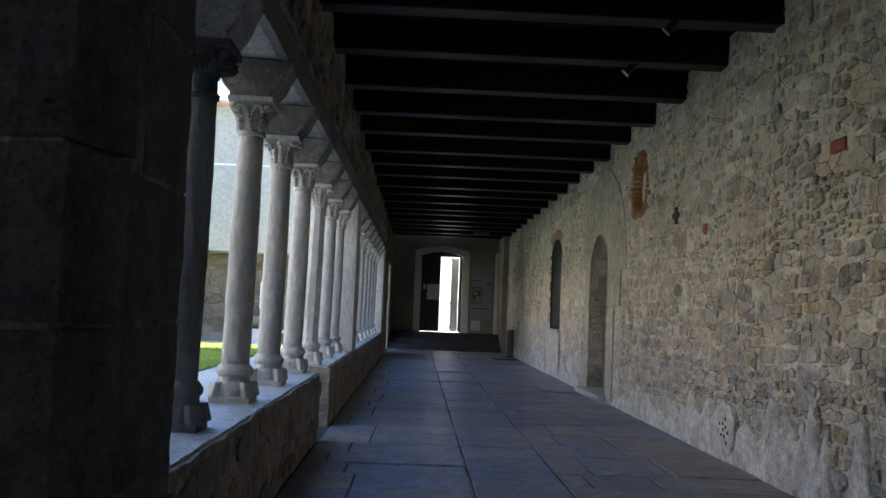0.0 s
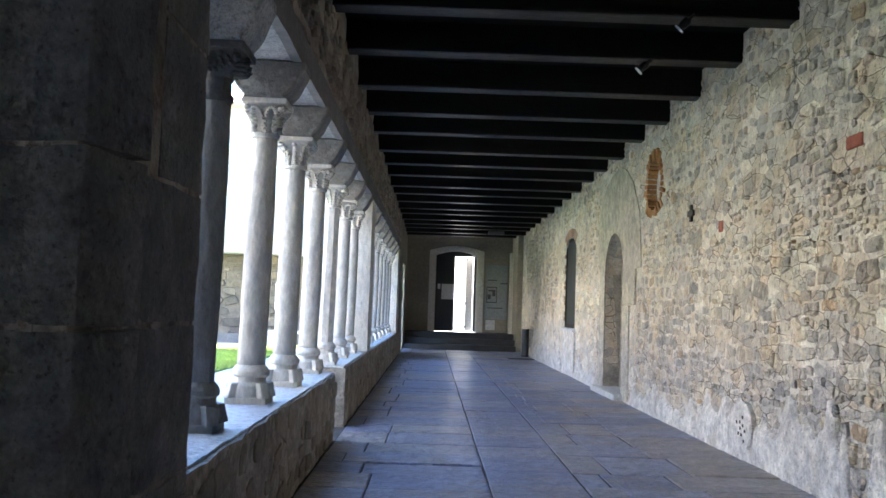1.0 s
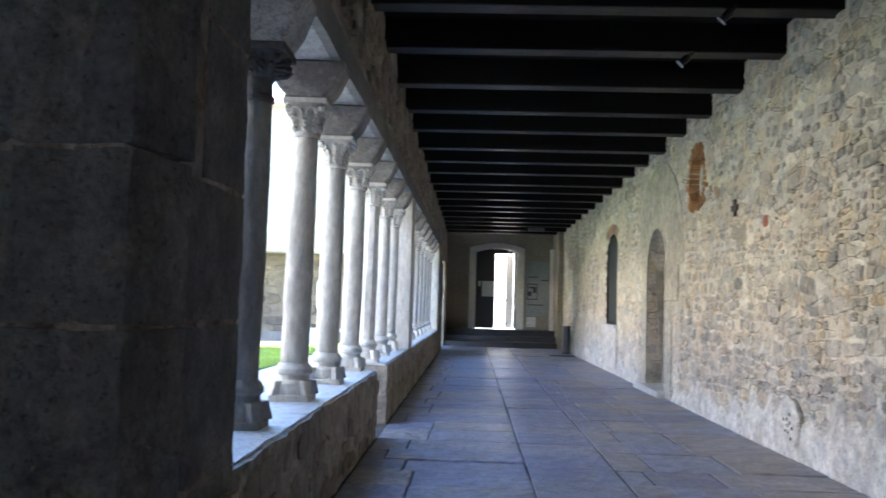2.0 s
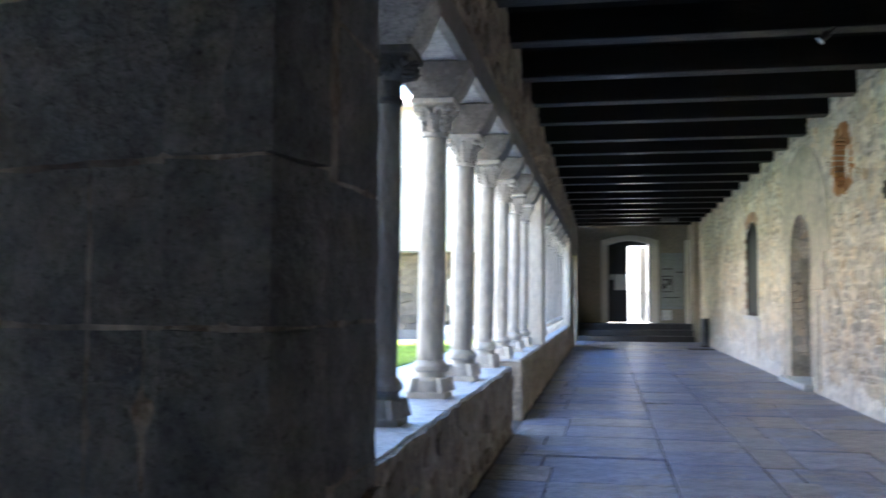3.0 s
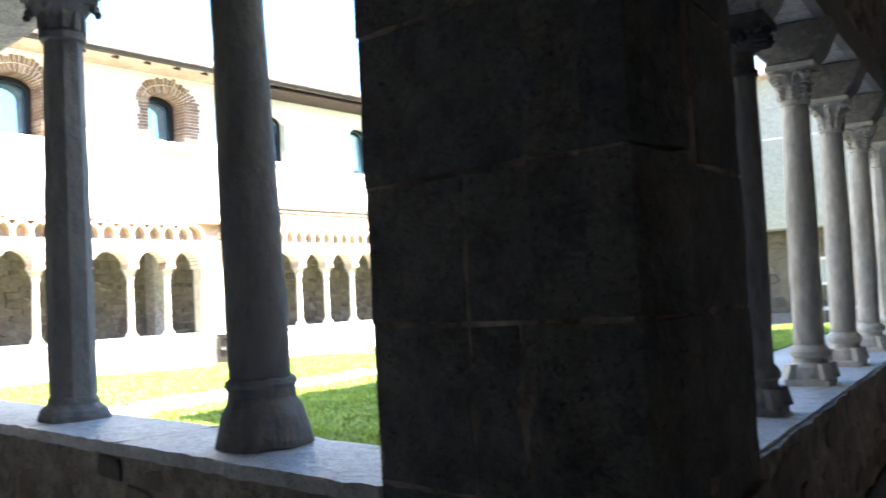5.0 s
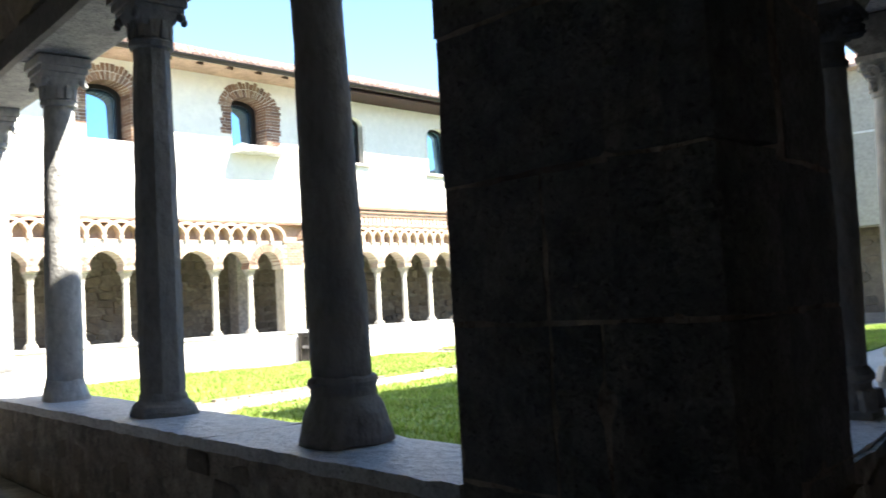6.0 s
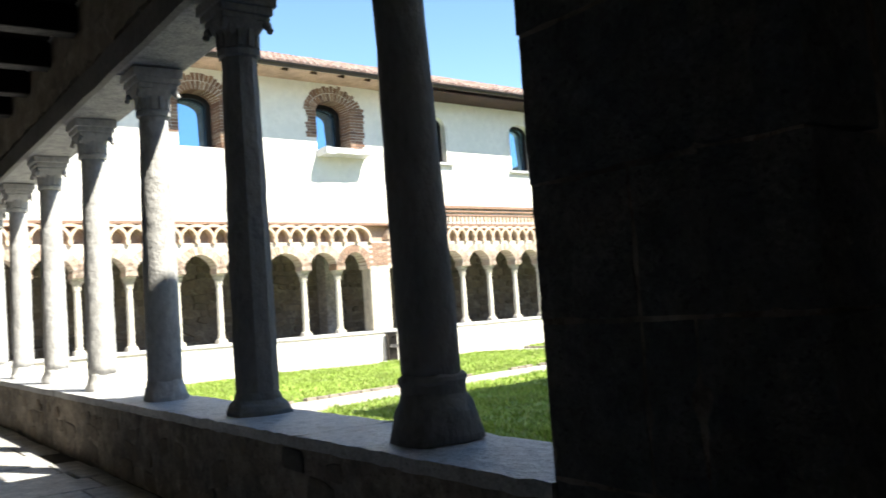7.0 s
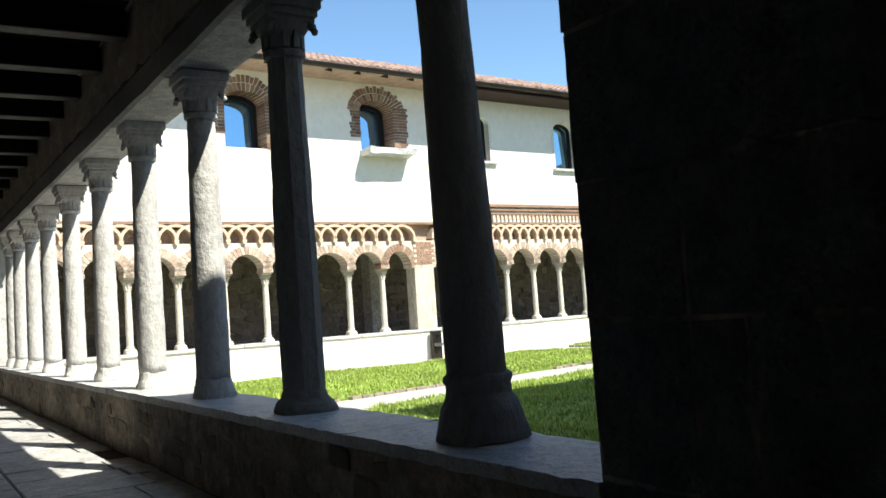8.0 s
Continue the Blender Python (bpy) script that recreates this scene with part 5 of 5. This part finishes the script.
part("end_wall", boxed(-3.6, -0.46, LEN0 - 0.5, LEN0 - 0.005, YARD, 7.79), M["stucco"], wing)
part("far_gable", boxed(-8.0, -0.0, LEN1, LEN1 + 0.4, YARD, 7.79), M["stucco"], wing)
part("rear_wall", boxed(-8.0, -7.6, LEN0, LEN1, YARD, 7.79), M["stucco"], wing)

box_thing = thing("water_tap", "grey metal wall tap box by the pier", "tap", at=FD @ Matrix.Translation((0.07, 11.86, 0)))
part("casing", boxed(0.0, 0.16, -0.16, 0.16, YARD, 0.52, bevel=0.02), M["gutter"], box_thing)
part("bowl", lathe(bmesh.new(), [(0.05, 0.0), (0.13, 0.03), (0.15, 0.10), (0.12, 0.11)], 14, m=Matrix.Translation((0.2, 0, 0.05))), M["iron"], box_thing)
part("spout", boxed(0.16, 0.28, -0.02, 0.02, 0.36, 0.40, bevel=0.008), M["gutter"], box_thing)

# ================= building beyond the lawn =================
CY = 34.0
far = thing("north_building", "pale plastered building over a rough stone ground floor", "building")
part("upper_wall", boxed(-22, -1.4, CY - 1.3, CY + 6, 3.05, 8.4), M["shade_stucco"], far, "plain pale plaster upper wall, greyed for its shaded front")
part("ground_wall", grid_box(-22, -1.4, CY, CY + 6, YARD, 3.05, 0.45, 0.05, 2), M["shade_wall"], far, "brown rubble stone ground floor wall, darkened for shade")
part("string_line", boxed(-22, -1.4, CY - 1.33, CY - 1.3, 6.2, 6.27), M["coping"], far)
part("plinth", boxed(-22, -1.4, CY - 0.16, CY - 0.01, YARD, 0.05), M["lintel_face"], far, "dark stone footing")
part("roof", extrude_outline(bmesh.new(), [(CY - 1.9, 8.4), (CY - 1.9, 8.5), (CY + 3, 10.0), (CY + 7, 8.5), (CY + 7, 8.4)], 20.6, Matrix(((0, 1, 0, -22), (1, 0, 0, 0), (0, 0, 1, 0), (0, 0, 0, 1)))), M["tile"], far)
pn = thing("info_panel", "white framed panel on the far stone wall", "panel")
part("board", boxed(-5.95, -5.2, CY - 0.10, CY - 0.03, 1.0, 2.0, bevel=0.01), M["paper"], pn)
part("picture", boxed(-5.85, -5.3, CY - 0.112, CY - 0.10, 1.1, 1.9), M["panel"], pn)
bench = thing("stone_bench", "pale stone bench by the far wall", "bench")
part("seat", boxed(-6.2, -3.6, CY - 0.9, CY - 0.45, 0.12, 0.24, bevel=0.015), M["coping"], bench)
for x in (-5.9, -3.9):
    part("leg", boxed(x - 0.12, x + 0.12, CY - 0.85, CY - 0.5, YARD, 0.12), M["coping"], bench)


# ================= lawns =================
def lawn(name, pts, seed, label, blades):
    rnd = random.Random(seed)
    l = thing(name, label, "lawn", kind="structure")
    bm = bmesh.new()
    bm.faces.new([bm.verts.new((x, y, YARD + 0.045)) for x, y in pts])
    bmesh.ops.recalc_face_normals(bm, faces=bm.faces[:])
    r = bmesh.ops.extrude_face_region(bm, geom=bm.faces[:])
    bmesh.ops.translate(bm, vec=(0, 0, -0.06), verts=[v for v in r["geom"] if isinstance(v, bmesh.types.BMVert)])
    bmesh.ops.recalc_face_normals(bm, faces=bm.faces[:])
    part("turf", bm, M["soil"], l)
    xs, ys = [p[0] for p in pts], [p[1] for p in pts]
    vs, fs = [], []

    def inside(x, y):
        hit = False
        for (x0, y0), (x1, y1) in zip(pts, pts[1:] + pts[:1]):
            if (y0 > y) != (y1 > y) and x < (x1 - x0) * (y - y0) / (y1 - y0) + x0:
                hit = not hit
        return hit
    while len(fs) < blades:
        x, y = rnd.uniform(min(xs), max(xs)), rnd.uniform(min(ys), max(ys))
        if not inside(x, y):
            continue
        tuft = 0.5 + 0.9 * max(0, noise.noise(Vector((x * 1.1, y * 1.1, seed))) + 0.35)
        for _ in range(6):
            a, h, w = rnd.uniform(0, 6.28), rnd.uniform(0.04, 0.10) * tuft, rnd.uniform(0.006, 0.014)
            bx, by = x + rnd.gauss(0, 0.06), y + rnd.gauss(0, 0.06)
            dx, dy = math.cos(a), math.sin(a)
            lean = rnd.uniform(0.01, 0.06)
            b0 = len(vs)
            vs += [(bx - dy * w, by + dx * w, YARD + 0.04), (bx + dy * w, by - dx * w, YARD + 0.04), (bx + dx * lean, by + dy * lean, YARD + 0.045 + h)]
            fs.append((b0, b0 + 1, b0 + 2))
    me = bpy.data.meshes.new("grass")
    me.from_pydata(vs, [], fs)
    me.materials.append(M["grass"])
    tagged(part("grass", me, None, l, "uneven tufts of bright green grass"), kind="stuff")
    return l


lawn("lawn_west", [(-19.6, 8.5), (-12.7, 9.3), (-12.4, 20.5), (-17.4, 20.5)], 3, "sunlit bright green lawn with tufts", 80000)
lawn("lawn_east", [(-11.0, 8.9), (-8.6, 6.6), (-4.7, 5.9), (-4.5, 31.2), (-10.9, 31.2)], 5, "bright green lawn partly in shade", 130000)
lawn("lawn_north", [(-17.6, 22.2), (-12.4, 22.2), (-12.4, 31.2), (-18.6, 31.2)], 7, "green lawn by the far corner", 30000)
kerb_mesh = mesh_of("kerb_brick", boxed(-0.115, 0.115, -0.05, 0.05, YARD - 0.03, YARD + 0.05, bevel=0.008), M["stone_wall"])
kerb = thing("lawn_edging", "worn brick edging along the lawns", "edging", kind="structure")
for (x0, y0), (x1, y1) in (((-11.05, 8.85), (-8.65, 6.52)), ((-12.65, 9.2), (-12.35, 20.5)), ((-19.5, 8.4), (-12.65, 9.2)), ((-17.3, 20.6), (-12.4, 20.6)), ((-17.5, 22.1), (-12.4, 22.1))):
    ln = math.hypot(x1 - x0, y1 - y0)
    for i in range(int(ln / 0.25)):
        if random.random() < 0.75:
            t = (i + 0.5) * 0.25 / ln
            ob = part("brick", kerb_mesh, None, kerb)
            ob.matrix_world = Matrix.Translation((x0 + (x1 - x0) * t, y0 + (y1 - y0) * t, 0.01 * random.random())) @ Matrix.Rotation(math.atan2(y1 - y0, x1 - x0) + random.gauss(0, 0.05), 4, "Z")


# ================= stones of the corridor wall =================
def unit_stone(seed):
    """One rounded, uneven stone, a metre wide and high and one deep, to be scaled."""
    rnd = random.Random(seed)
    n = 8
    vs, fs = [], []
    rad = []
    for i in range(n):
        a = 2 * math.pi * (i + rnd.uniform(-0.25, 0.25)) / n
        c, s = math.cos(a), math.sin(a)
        k = 0.5 * (1 + rnd.uniform(0.6, 1.0) * (1 / max(abs(c), abs(s)) - 1)) * rnd.uniform(0.86, 1.05)
        rad.append((c * k, s * k))
    for q, d in ((1.0, -0.6), (0.99, 0.45), (0.86, 0.92)):
        vs += [(0 + d + (rnd.uniform(-0.1, 0.1) if d > 0 else 0), y * q, z * q) for y, z in rad]
    vs.append((1.0 + rnd.uniform(-0.15, 0.15), rnd.uniform(-0.1, 0.1), rnd.uniform(-0.1, 0.1)))
    for r in range(2):
        for i in range(n):
            fs.append((r * n + i, r * n + (i + 1) % n, (r + 1) * n + (i + 1) % n, (r + 1) * n + i))
    for i in range(n):
        fs.append((2 * n + i, 2 * n + (i + 1) % n, 3 * n))
    return vs, fs


STONES = [unit_stone(100 + i) for i in range(12)]
STONE_MESH = []
for vs, fs in STONES:
    me = bpy.data.meshes.new("stone")
    me.from_pydata(vs, [], fs)
    me.materials.append(M["stone_piece"])
    STONE_MESH.append(me)


def rubble(u0, u1, v0, v1, keep, seed, low=0.06, high=0.17, skip=0.06, deep=0.016, loose=0.0, rise=None, thin=None):
    """Places of stones laid in wavering courses: (u, v, width, height, depth, turn, kind)."""
    rnd = random.Random(seed)
    out = []
    v = v0
    while v < v1:
        h = rnd.uniform(low, high)
        u = u0 + rnd.uniform(-0.2, 0)
        while u < u1:
            w = h * rnd.uniform(0.7, 2.6)
            hh = h * rnd.uniform(0.7, 1.12)
            cu = u + w / 2
            cv = v + h / 2 + 0.11 * noise.noise(Vector((u * 0.45, v * 0.6, seed))) + 0.05 * noise.noise(Vector((u * 1.9, v * 1.5, seed + 4))) + rnd.uniform(-0.015, 0.015)
            if thin:
                f = thin(cu, cv)
                w0, hh = w * f, hh * f
            else:
                f, w0 = 1.0, w
            if rnd.random() > skip + 0.5 * (1 - f) and keep(cu, cv, w):
                d = (rise(cu, cv) if rise else deep) * rnd.uniform(0.25, 1.25)
                out.append((cu, cv, w0 * rnd.uniform(0.86, 1.02), hh, d, rnd.gauss(0, 0.16), rnd.randrange(12)))
            u += w
        v += h
    for _ in range(int(loose * (u1 - u0) * (v1 - v0))):
        cu, cv, h = rnd.uniform(u0, u1), rnd.uniform(v0, v1), rnd.uniform(0.05, 0.24)
        w = h * rnd.uniform(0.8, 1.9)
        if keep(cu, cv, w):
            out.append((cu, cv, w, h, (rise(cu, cv) if rise else deep) * rnd.uniform(0.9, 1.5), rnd.gauss(0, 0.35), rnd.randrange(12)))
    return out


def clear(y, z, w):
    if 11.7 < y < 14.85 and z < 3.45 and (z < 1.9 and 12.0 < y < 14.6 or z >= 1.6):
        return False
    if 16.9 < y < 18.7 and z < 3.0:
        return False
    if math.hypot(y - 11.13, z - 2.85) < 0.66:
        return False
    if (abs(y - 5.84) < 0.13 + w / 2 and abs(z - 2.40) < 0.12) or (abs(y - 8.55) < 0.16 + w / 2 and abs(z - 2.10) < 0.12):
        return False
    if y > 14.8 and noise.noise(Vector((y * 0.7, z * 0.9, 3))) + 0.25 * (1.9 - z) > 0.05:
        return False
    return True


def place(parent, stones, m, near, limit, mat_joined, label):
    """The stones that the walk passes nearest as pieces, the rest joined."""
    stones = sorted(stones, key=near)
    for u, v, w, h, d, a, k in stones[:limit]:
        ob = part("stone", STONE_MESH[k], None, parent)
        ob.matrix_world = m @ Matrix.Translation((0, u, v)) @ Matrix.Rotation(a, 4, "X") @ Matrix.Diagonal((d, w, h, 1))
    vs, fs = [], []
    for u, v, w, h, d, a, k in stones[limit:]:
        b0 = len(vs)
        ca, sa = math.cos(a), math.sin(a)
        for x, y, z in STONES[k][0]:
            y, z = y * w, z * h
            vs.append(m @ Vector((x * d, u + y * ca - z * sa, v + y * sa + z * ca)))
        fs += [tuple(b0 + i for i in f) for f in STONES[k][1]]
    me = bpy.data.meshes.new("rubble_stones")
    me.from_pydata(vs, [], fs)
    me.materials.append(mat_joined)
    ob = part("rubble_stones", me, None, parent, label)
    ob.matrix_parent_inverse = parent.matrix_world.inverted()
    return tagged(ob, kind="stuff")


def bedded(y, z):
    """Share of its bed that a stone fills: wide mortar high up, close-set stones low down."""
    k = (z - 1.25) / 0.7 + 0.5 * noise.noise(Vector((y * 0.6, z * 0.8, 17)))
    k = max(0.0, min(1.0, k)) * (0.55 + 0.45 * max(0.0, min(1.0, (y - 5.0) / 3.0)))
    return 1.0 - 0.36 * k


EAST = Matrix(((-1, 0, 0, WALL_X), (0, 1, 0, 0), (0, 0, 1, 0), (0, 0, 0, 1)))
place(wall_east, rubble(3.5, 27.1, 0.02, 3.75, clear, 11, loose=3.0, thin=bedded, rise=lambda u, v: 0.010 + 0.011 * max(0.0, min(1.0, (8.6 - u) / 2.5))), EAST, lambda s: s[0] + 0.6 * abs(s[1] - 1.8), 300, M["stone_island"], "grey and tan rubble stones in pale mortar")
part("stone", boxed(WALL_X - 0.014, WALL_X + 0.03, 5.73, 5.95, 2.355, 2.445, bevel=0.012), M["red_brick"], wall_east, "single red brick")
part("stone", boxed(WALL_X - 0.012, WALL_X + 0.03, 8.48, 8.62, 2.03, 2.15, bevel=0.03), M["red_brick"], wall_east, "single red brick")
# stones above the walk's lintel and on the parapet face
WALK = Matrix(((1, 0, 0, A_IN - 0.02), (0, 1, 0, 0), (0, 0, 1, 0), (0, 0, 0, 1)))
band = thing("rubble_band", "rough brown rubble over the walk's lintel", "wall", kind="structure")
place(band, rubble(2.3, 22.5, 2.93, 3.55, lambda a, b, c: True, 21, 0.07, 0.17, 0.15, 0.028), WALK, lambda s: s[0], 0, M["dark_rubble"], "rough brown stones")
# Darker stones than RUBBLE, so this walk's shade sits in their colour.
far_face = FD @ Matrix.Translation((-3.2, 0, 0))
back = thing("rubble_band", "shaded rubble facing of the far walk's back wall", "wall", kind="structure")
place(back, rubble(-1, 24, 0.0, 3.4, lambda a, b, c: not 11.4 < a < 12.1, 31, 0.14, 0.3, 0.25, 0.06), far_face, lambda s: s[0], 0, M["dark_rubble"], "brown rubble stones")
# Stones half as bright as elsewhere, for the shade under the overhang.
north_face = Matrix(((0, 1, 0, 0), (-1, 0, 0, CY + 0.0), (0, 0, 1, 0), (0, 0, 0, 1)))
nb = thing("rubble_band", "brown rubble facing of the far ground floor, toned for shade", "wall", kind="structure")
place(nb, rubble(-16, -1.6, 0.05, 3.0, lambda a, b, c: True, 41, 0.2, 0.45, 0.25, 0.09), north_face, lambda s: s[0], 0, M["shade_rubble"], "brown rubble stones")

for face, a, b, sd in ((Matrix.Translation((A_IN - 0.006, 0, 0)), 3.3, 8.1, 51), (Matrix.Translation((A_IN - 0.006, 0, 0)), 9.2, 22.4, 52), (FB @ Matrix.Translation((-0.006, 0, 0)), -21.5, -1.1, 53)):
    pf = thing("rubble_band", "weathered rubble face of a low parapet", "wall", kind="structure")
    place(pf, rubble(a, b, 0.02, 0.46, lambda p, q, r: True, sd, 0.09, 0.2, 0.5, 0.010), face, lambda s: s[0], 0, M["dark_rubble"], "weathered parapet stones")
# ragged plaster left at the foot of the wall
def plaster_skirt(y0, y1, height, spikes, seed, off, peaks=()):
    n = int((y1 - y0) / 0.045)
    bm = bmesh.new()
    cols = []
    for i in range(n + 1):
        y = y0 + (y1 - y0) * i / n
        fade = min(1.0, (y - y0) / 0.3, (y1 - y) / 0.3)
        top = fade * (height * (0.75 + 0.5 * noise.noise(Vector((y * 1.1, seed, 0)))) + spikes * max(0, noise.noise(Vector((y * 2.7, seed, 5)))) + 0.05 * noise.noise(Vector((y * 13, seed, 9))) + 0.09 * round(1.4 * noise.noise(Vector((y * 5.1, seed, 6))))) + 0.01
        for at, wide, tall in peaks:
            top = max(top, tall * (1 - abs((y - at) / wide) ** 3) * (0.93 + 0.25 * noise.noise(Vector((y * 15, seed, 2)))))
        col = []
        for k in range(7):
            z = max(0.012, top) * k / 6
            edge = 1 - (k / 6) ** 6
            col.append(bm.verts.new((WALL_X - off * (0.35 + 0.65 * edge) + 0.008 * noise.noise(Vector((y * 6, z * 6, seed))), y, z)))
        col.append(bm.verts.new((WALL_X + 0.02, y, max(0.012, top) + 0.01)))
        cols.append(col)
    for a, b in zip(cols, cols[1:]):
        for k in range(7):
            bm.faces.new((a[k], b[k], b[k + 1], a[k + 1]))
    bmesh.ops.recalc_face_normals(bm, faces=bm.faces[:])
    return part("plaster_skirt", bm, M["plaster"], wall_east, "ragged remains of pale plaster", smooth=True)


plaster_skirt(4.3, 5.74, 0.10, 0.15, 2.2, 0.045, [(5.47, 0.12, 0.70)])
plaster_skirt(5.78, 9.4, 0.36, 0.5, 3.2, 0.045, [(6.14, 0.11, 0.76), (5.93, 0.09, 0.52), (6.55, 0.2, 0.5)])
plaster_skirt(9.1, 12.4, 0.22, 0.4, 7.7, 0.04)
plaster_skirt(14.7, 17.0, 0.35, 0.5, 4.1, 0.04)
plaster_skirt(18.6, 24.0, 0.4, 0.4, 9.3, 0.04)
med = thing("wall_medallion", "pale round stone medallion with dark holes", "medallion")
bm = lathe(bmesh.new(), [(0.23, -0.05), (0.235, 0.012), (0.21, 0.02), (0.18, 0.016)], 24)
bm.transform(Matrix.Translation((WALL_X - 0.036, 7.78, 0.27)) @ Matrix.Rotation(-math.pi / 2, 4, "Y"))
part("disc", bm, M["plaster"], med)
for i in range(9):
    a = i * 2.4
    r = 0.03 + 0.012 * i
    hy, hz = 7.78 + r * math.cos(a), 0.27 + r * math.sin(a)
    part("hole", boxed(WALL_X - 0.058, WALL_X - 0.045, hy - 0.014, hy + 0.014, hz - 0.014, hz + 0.014, bevel=0.004), M["joint"], med)
hole = thing("putlog_hole", "small cross-shaped wall hole drawn with dark bars", "hole", kind="structure")
# Dark bars laid on the wall; the hole's shade is their colour.
part("slot", boxed(WALL_X - 0.022, WALL_X + 0.01, 9.42, 9.62, 2.29, 2.35), M["joint"], hole)
part("slot", boxed(WALL_X - 0.020, WALL_X + 0.01, 9.48, 9.55, 2.23, 2.41), M["joint"], hole)

# ================= floor slabs =================
def unit_slab():
    bm = bmesh.new()
    lo = [bm.verts.new((x, y, -1)) for x, y in ((-0.5, -0.5), (0.5, -0.5), (0.5, 0.5), (-0.5, 0.5))]
    mid = [bm.verts.new((x, y, -0.2)) for x, y in ((-0.5, -0.5), (0.5, -0.5), (0.5, 0.5), (-0.5, 0.5))]
    top = [bm.verts.new((x, y, 0)) for x, y in ((-0.488, -0.485), (0.489, -0.487), (0.486, 0.485), (-0.488, 0.487))]
    for a, b in ((lo, mid), (mid, top)):
        for i in range(4):
            bm.faces.new((a[i], a[(i + 1) % 4], b[(i + 1) % 4], b[i]))
    bm.faces.new(top)
    return bm


tmp = unit_slab()
SLAB_V = [tuple(v.co) for v in tmp.verts]
tmp.verts.index_update()
SLAB_F = [tuple(v.index for v in f.verts) for f in tmp.faces]
slab_mesh = mesh_of("slab", tmp, M["slab_piece"])


def slabs(strips, y0, y1, seed):
    rnd = random.Random(seed)
    out = []
    for x0, x1, pieces in strips:
        y = y0 - rnd.uniform(0, 0.3)
        while y < y1:
            d = rnd.uniform(0.40, 0.88)
            cuts = [x0] + sorted(x0 + (x1 - x0) * (k + rnd.uniform(0.25, 0.75)) / pieces for k in range(pieces - 1)) + [x1]
            for a, b in zip(cuts, cuts[1:]):
                out.append(((a + b) / 2, y + d / 2, b - a - 0.011, d - 0.011, rnd.gauss(0, 0.004), rnd.gauss(0, 0.004)))
            y += d
    return out


def lay(parent, items, m, limit, mat):
    items.sort(key=lambda s: abs(s[1] - 6.0))
    for x, y, w, d, z, a in items[:limit]:
        ob = part("slab", slab_mesh, None, parent)
        ob.matrix_world = m @ Matrix.Translation((x, y, z)) @ Matrix.Rotation(a, 4, "Z") @ Matrix.Diagonal((w, d, 0.05, 1))
    vs, fs = [], []
    for x, y, w, d, z, a in items[limit:]:
        b0 = len(vs)
        vs += [m @ Vector((x + p[0] * w, y + p[1] * d, z + p[2] * 0.05)) for p in SLAB_V]
        fs += [tuple(b0 + i for i in f) for f in SLAB_F]
    me = bpy.data.meshes.new("slabs")
    me.from_pydata(vs, [], fs)
    me.materials.append(mat)
    return tagged(part("slabs", me, None, parent, "worn grey stone slabs"), kind="stuff")


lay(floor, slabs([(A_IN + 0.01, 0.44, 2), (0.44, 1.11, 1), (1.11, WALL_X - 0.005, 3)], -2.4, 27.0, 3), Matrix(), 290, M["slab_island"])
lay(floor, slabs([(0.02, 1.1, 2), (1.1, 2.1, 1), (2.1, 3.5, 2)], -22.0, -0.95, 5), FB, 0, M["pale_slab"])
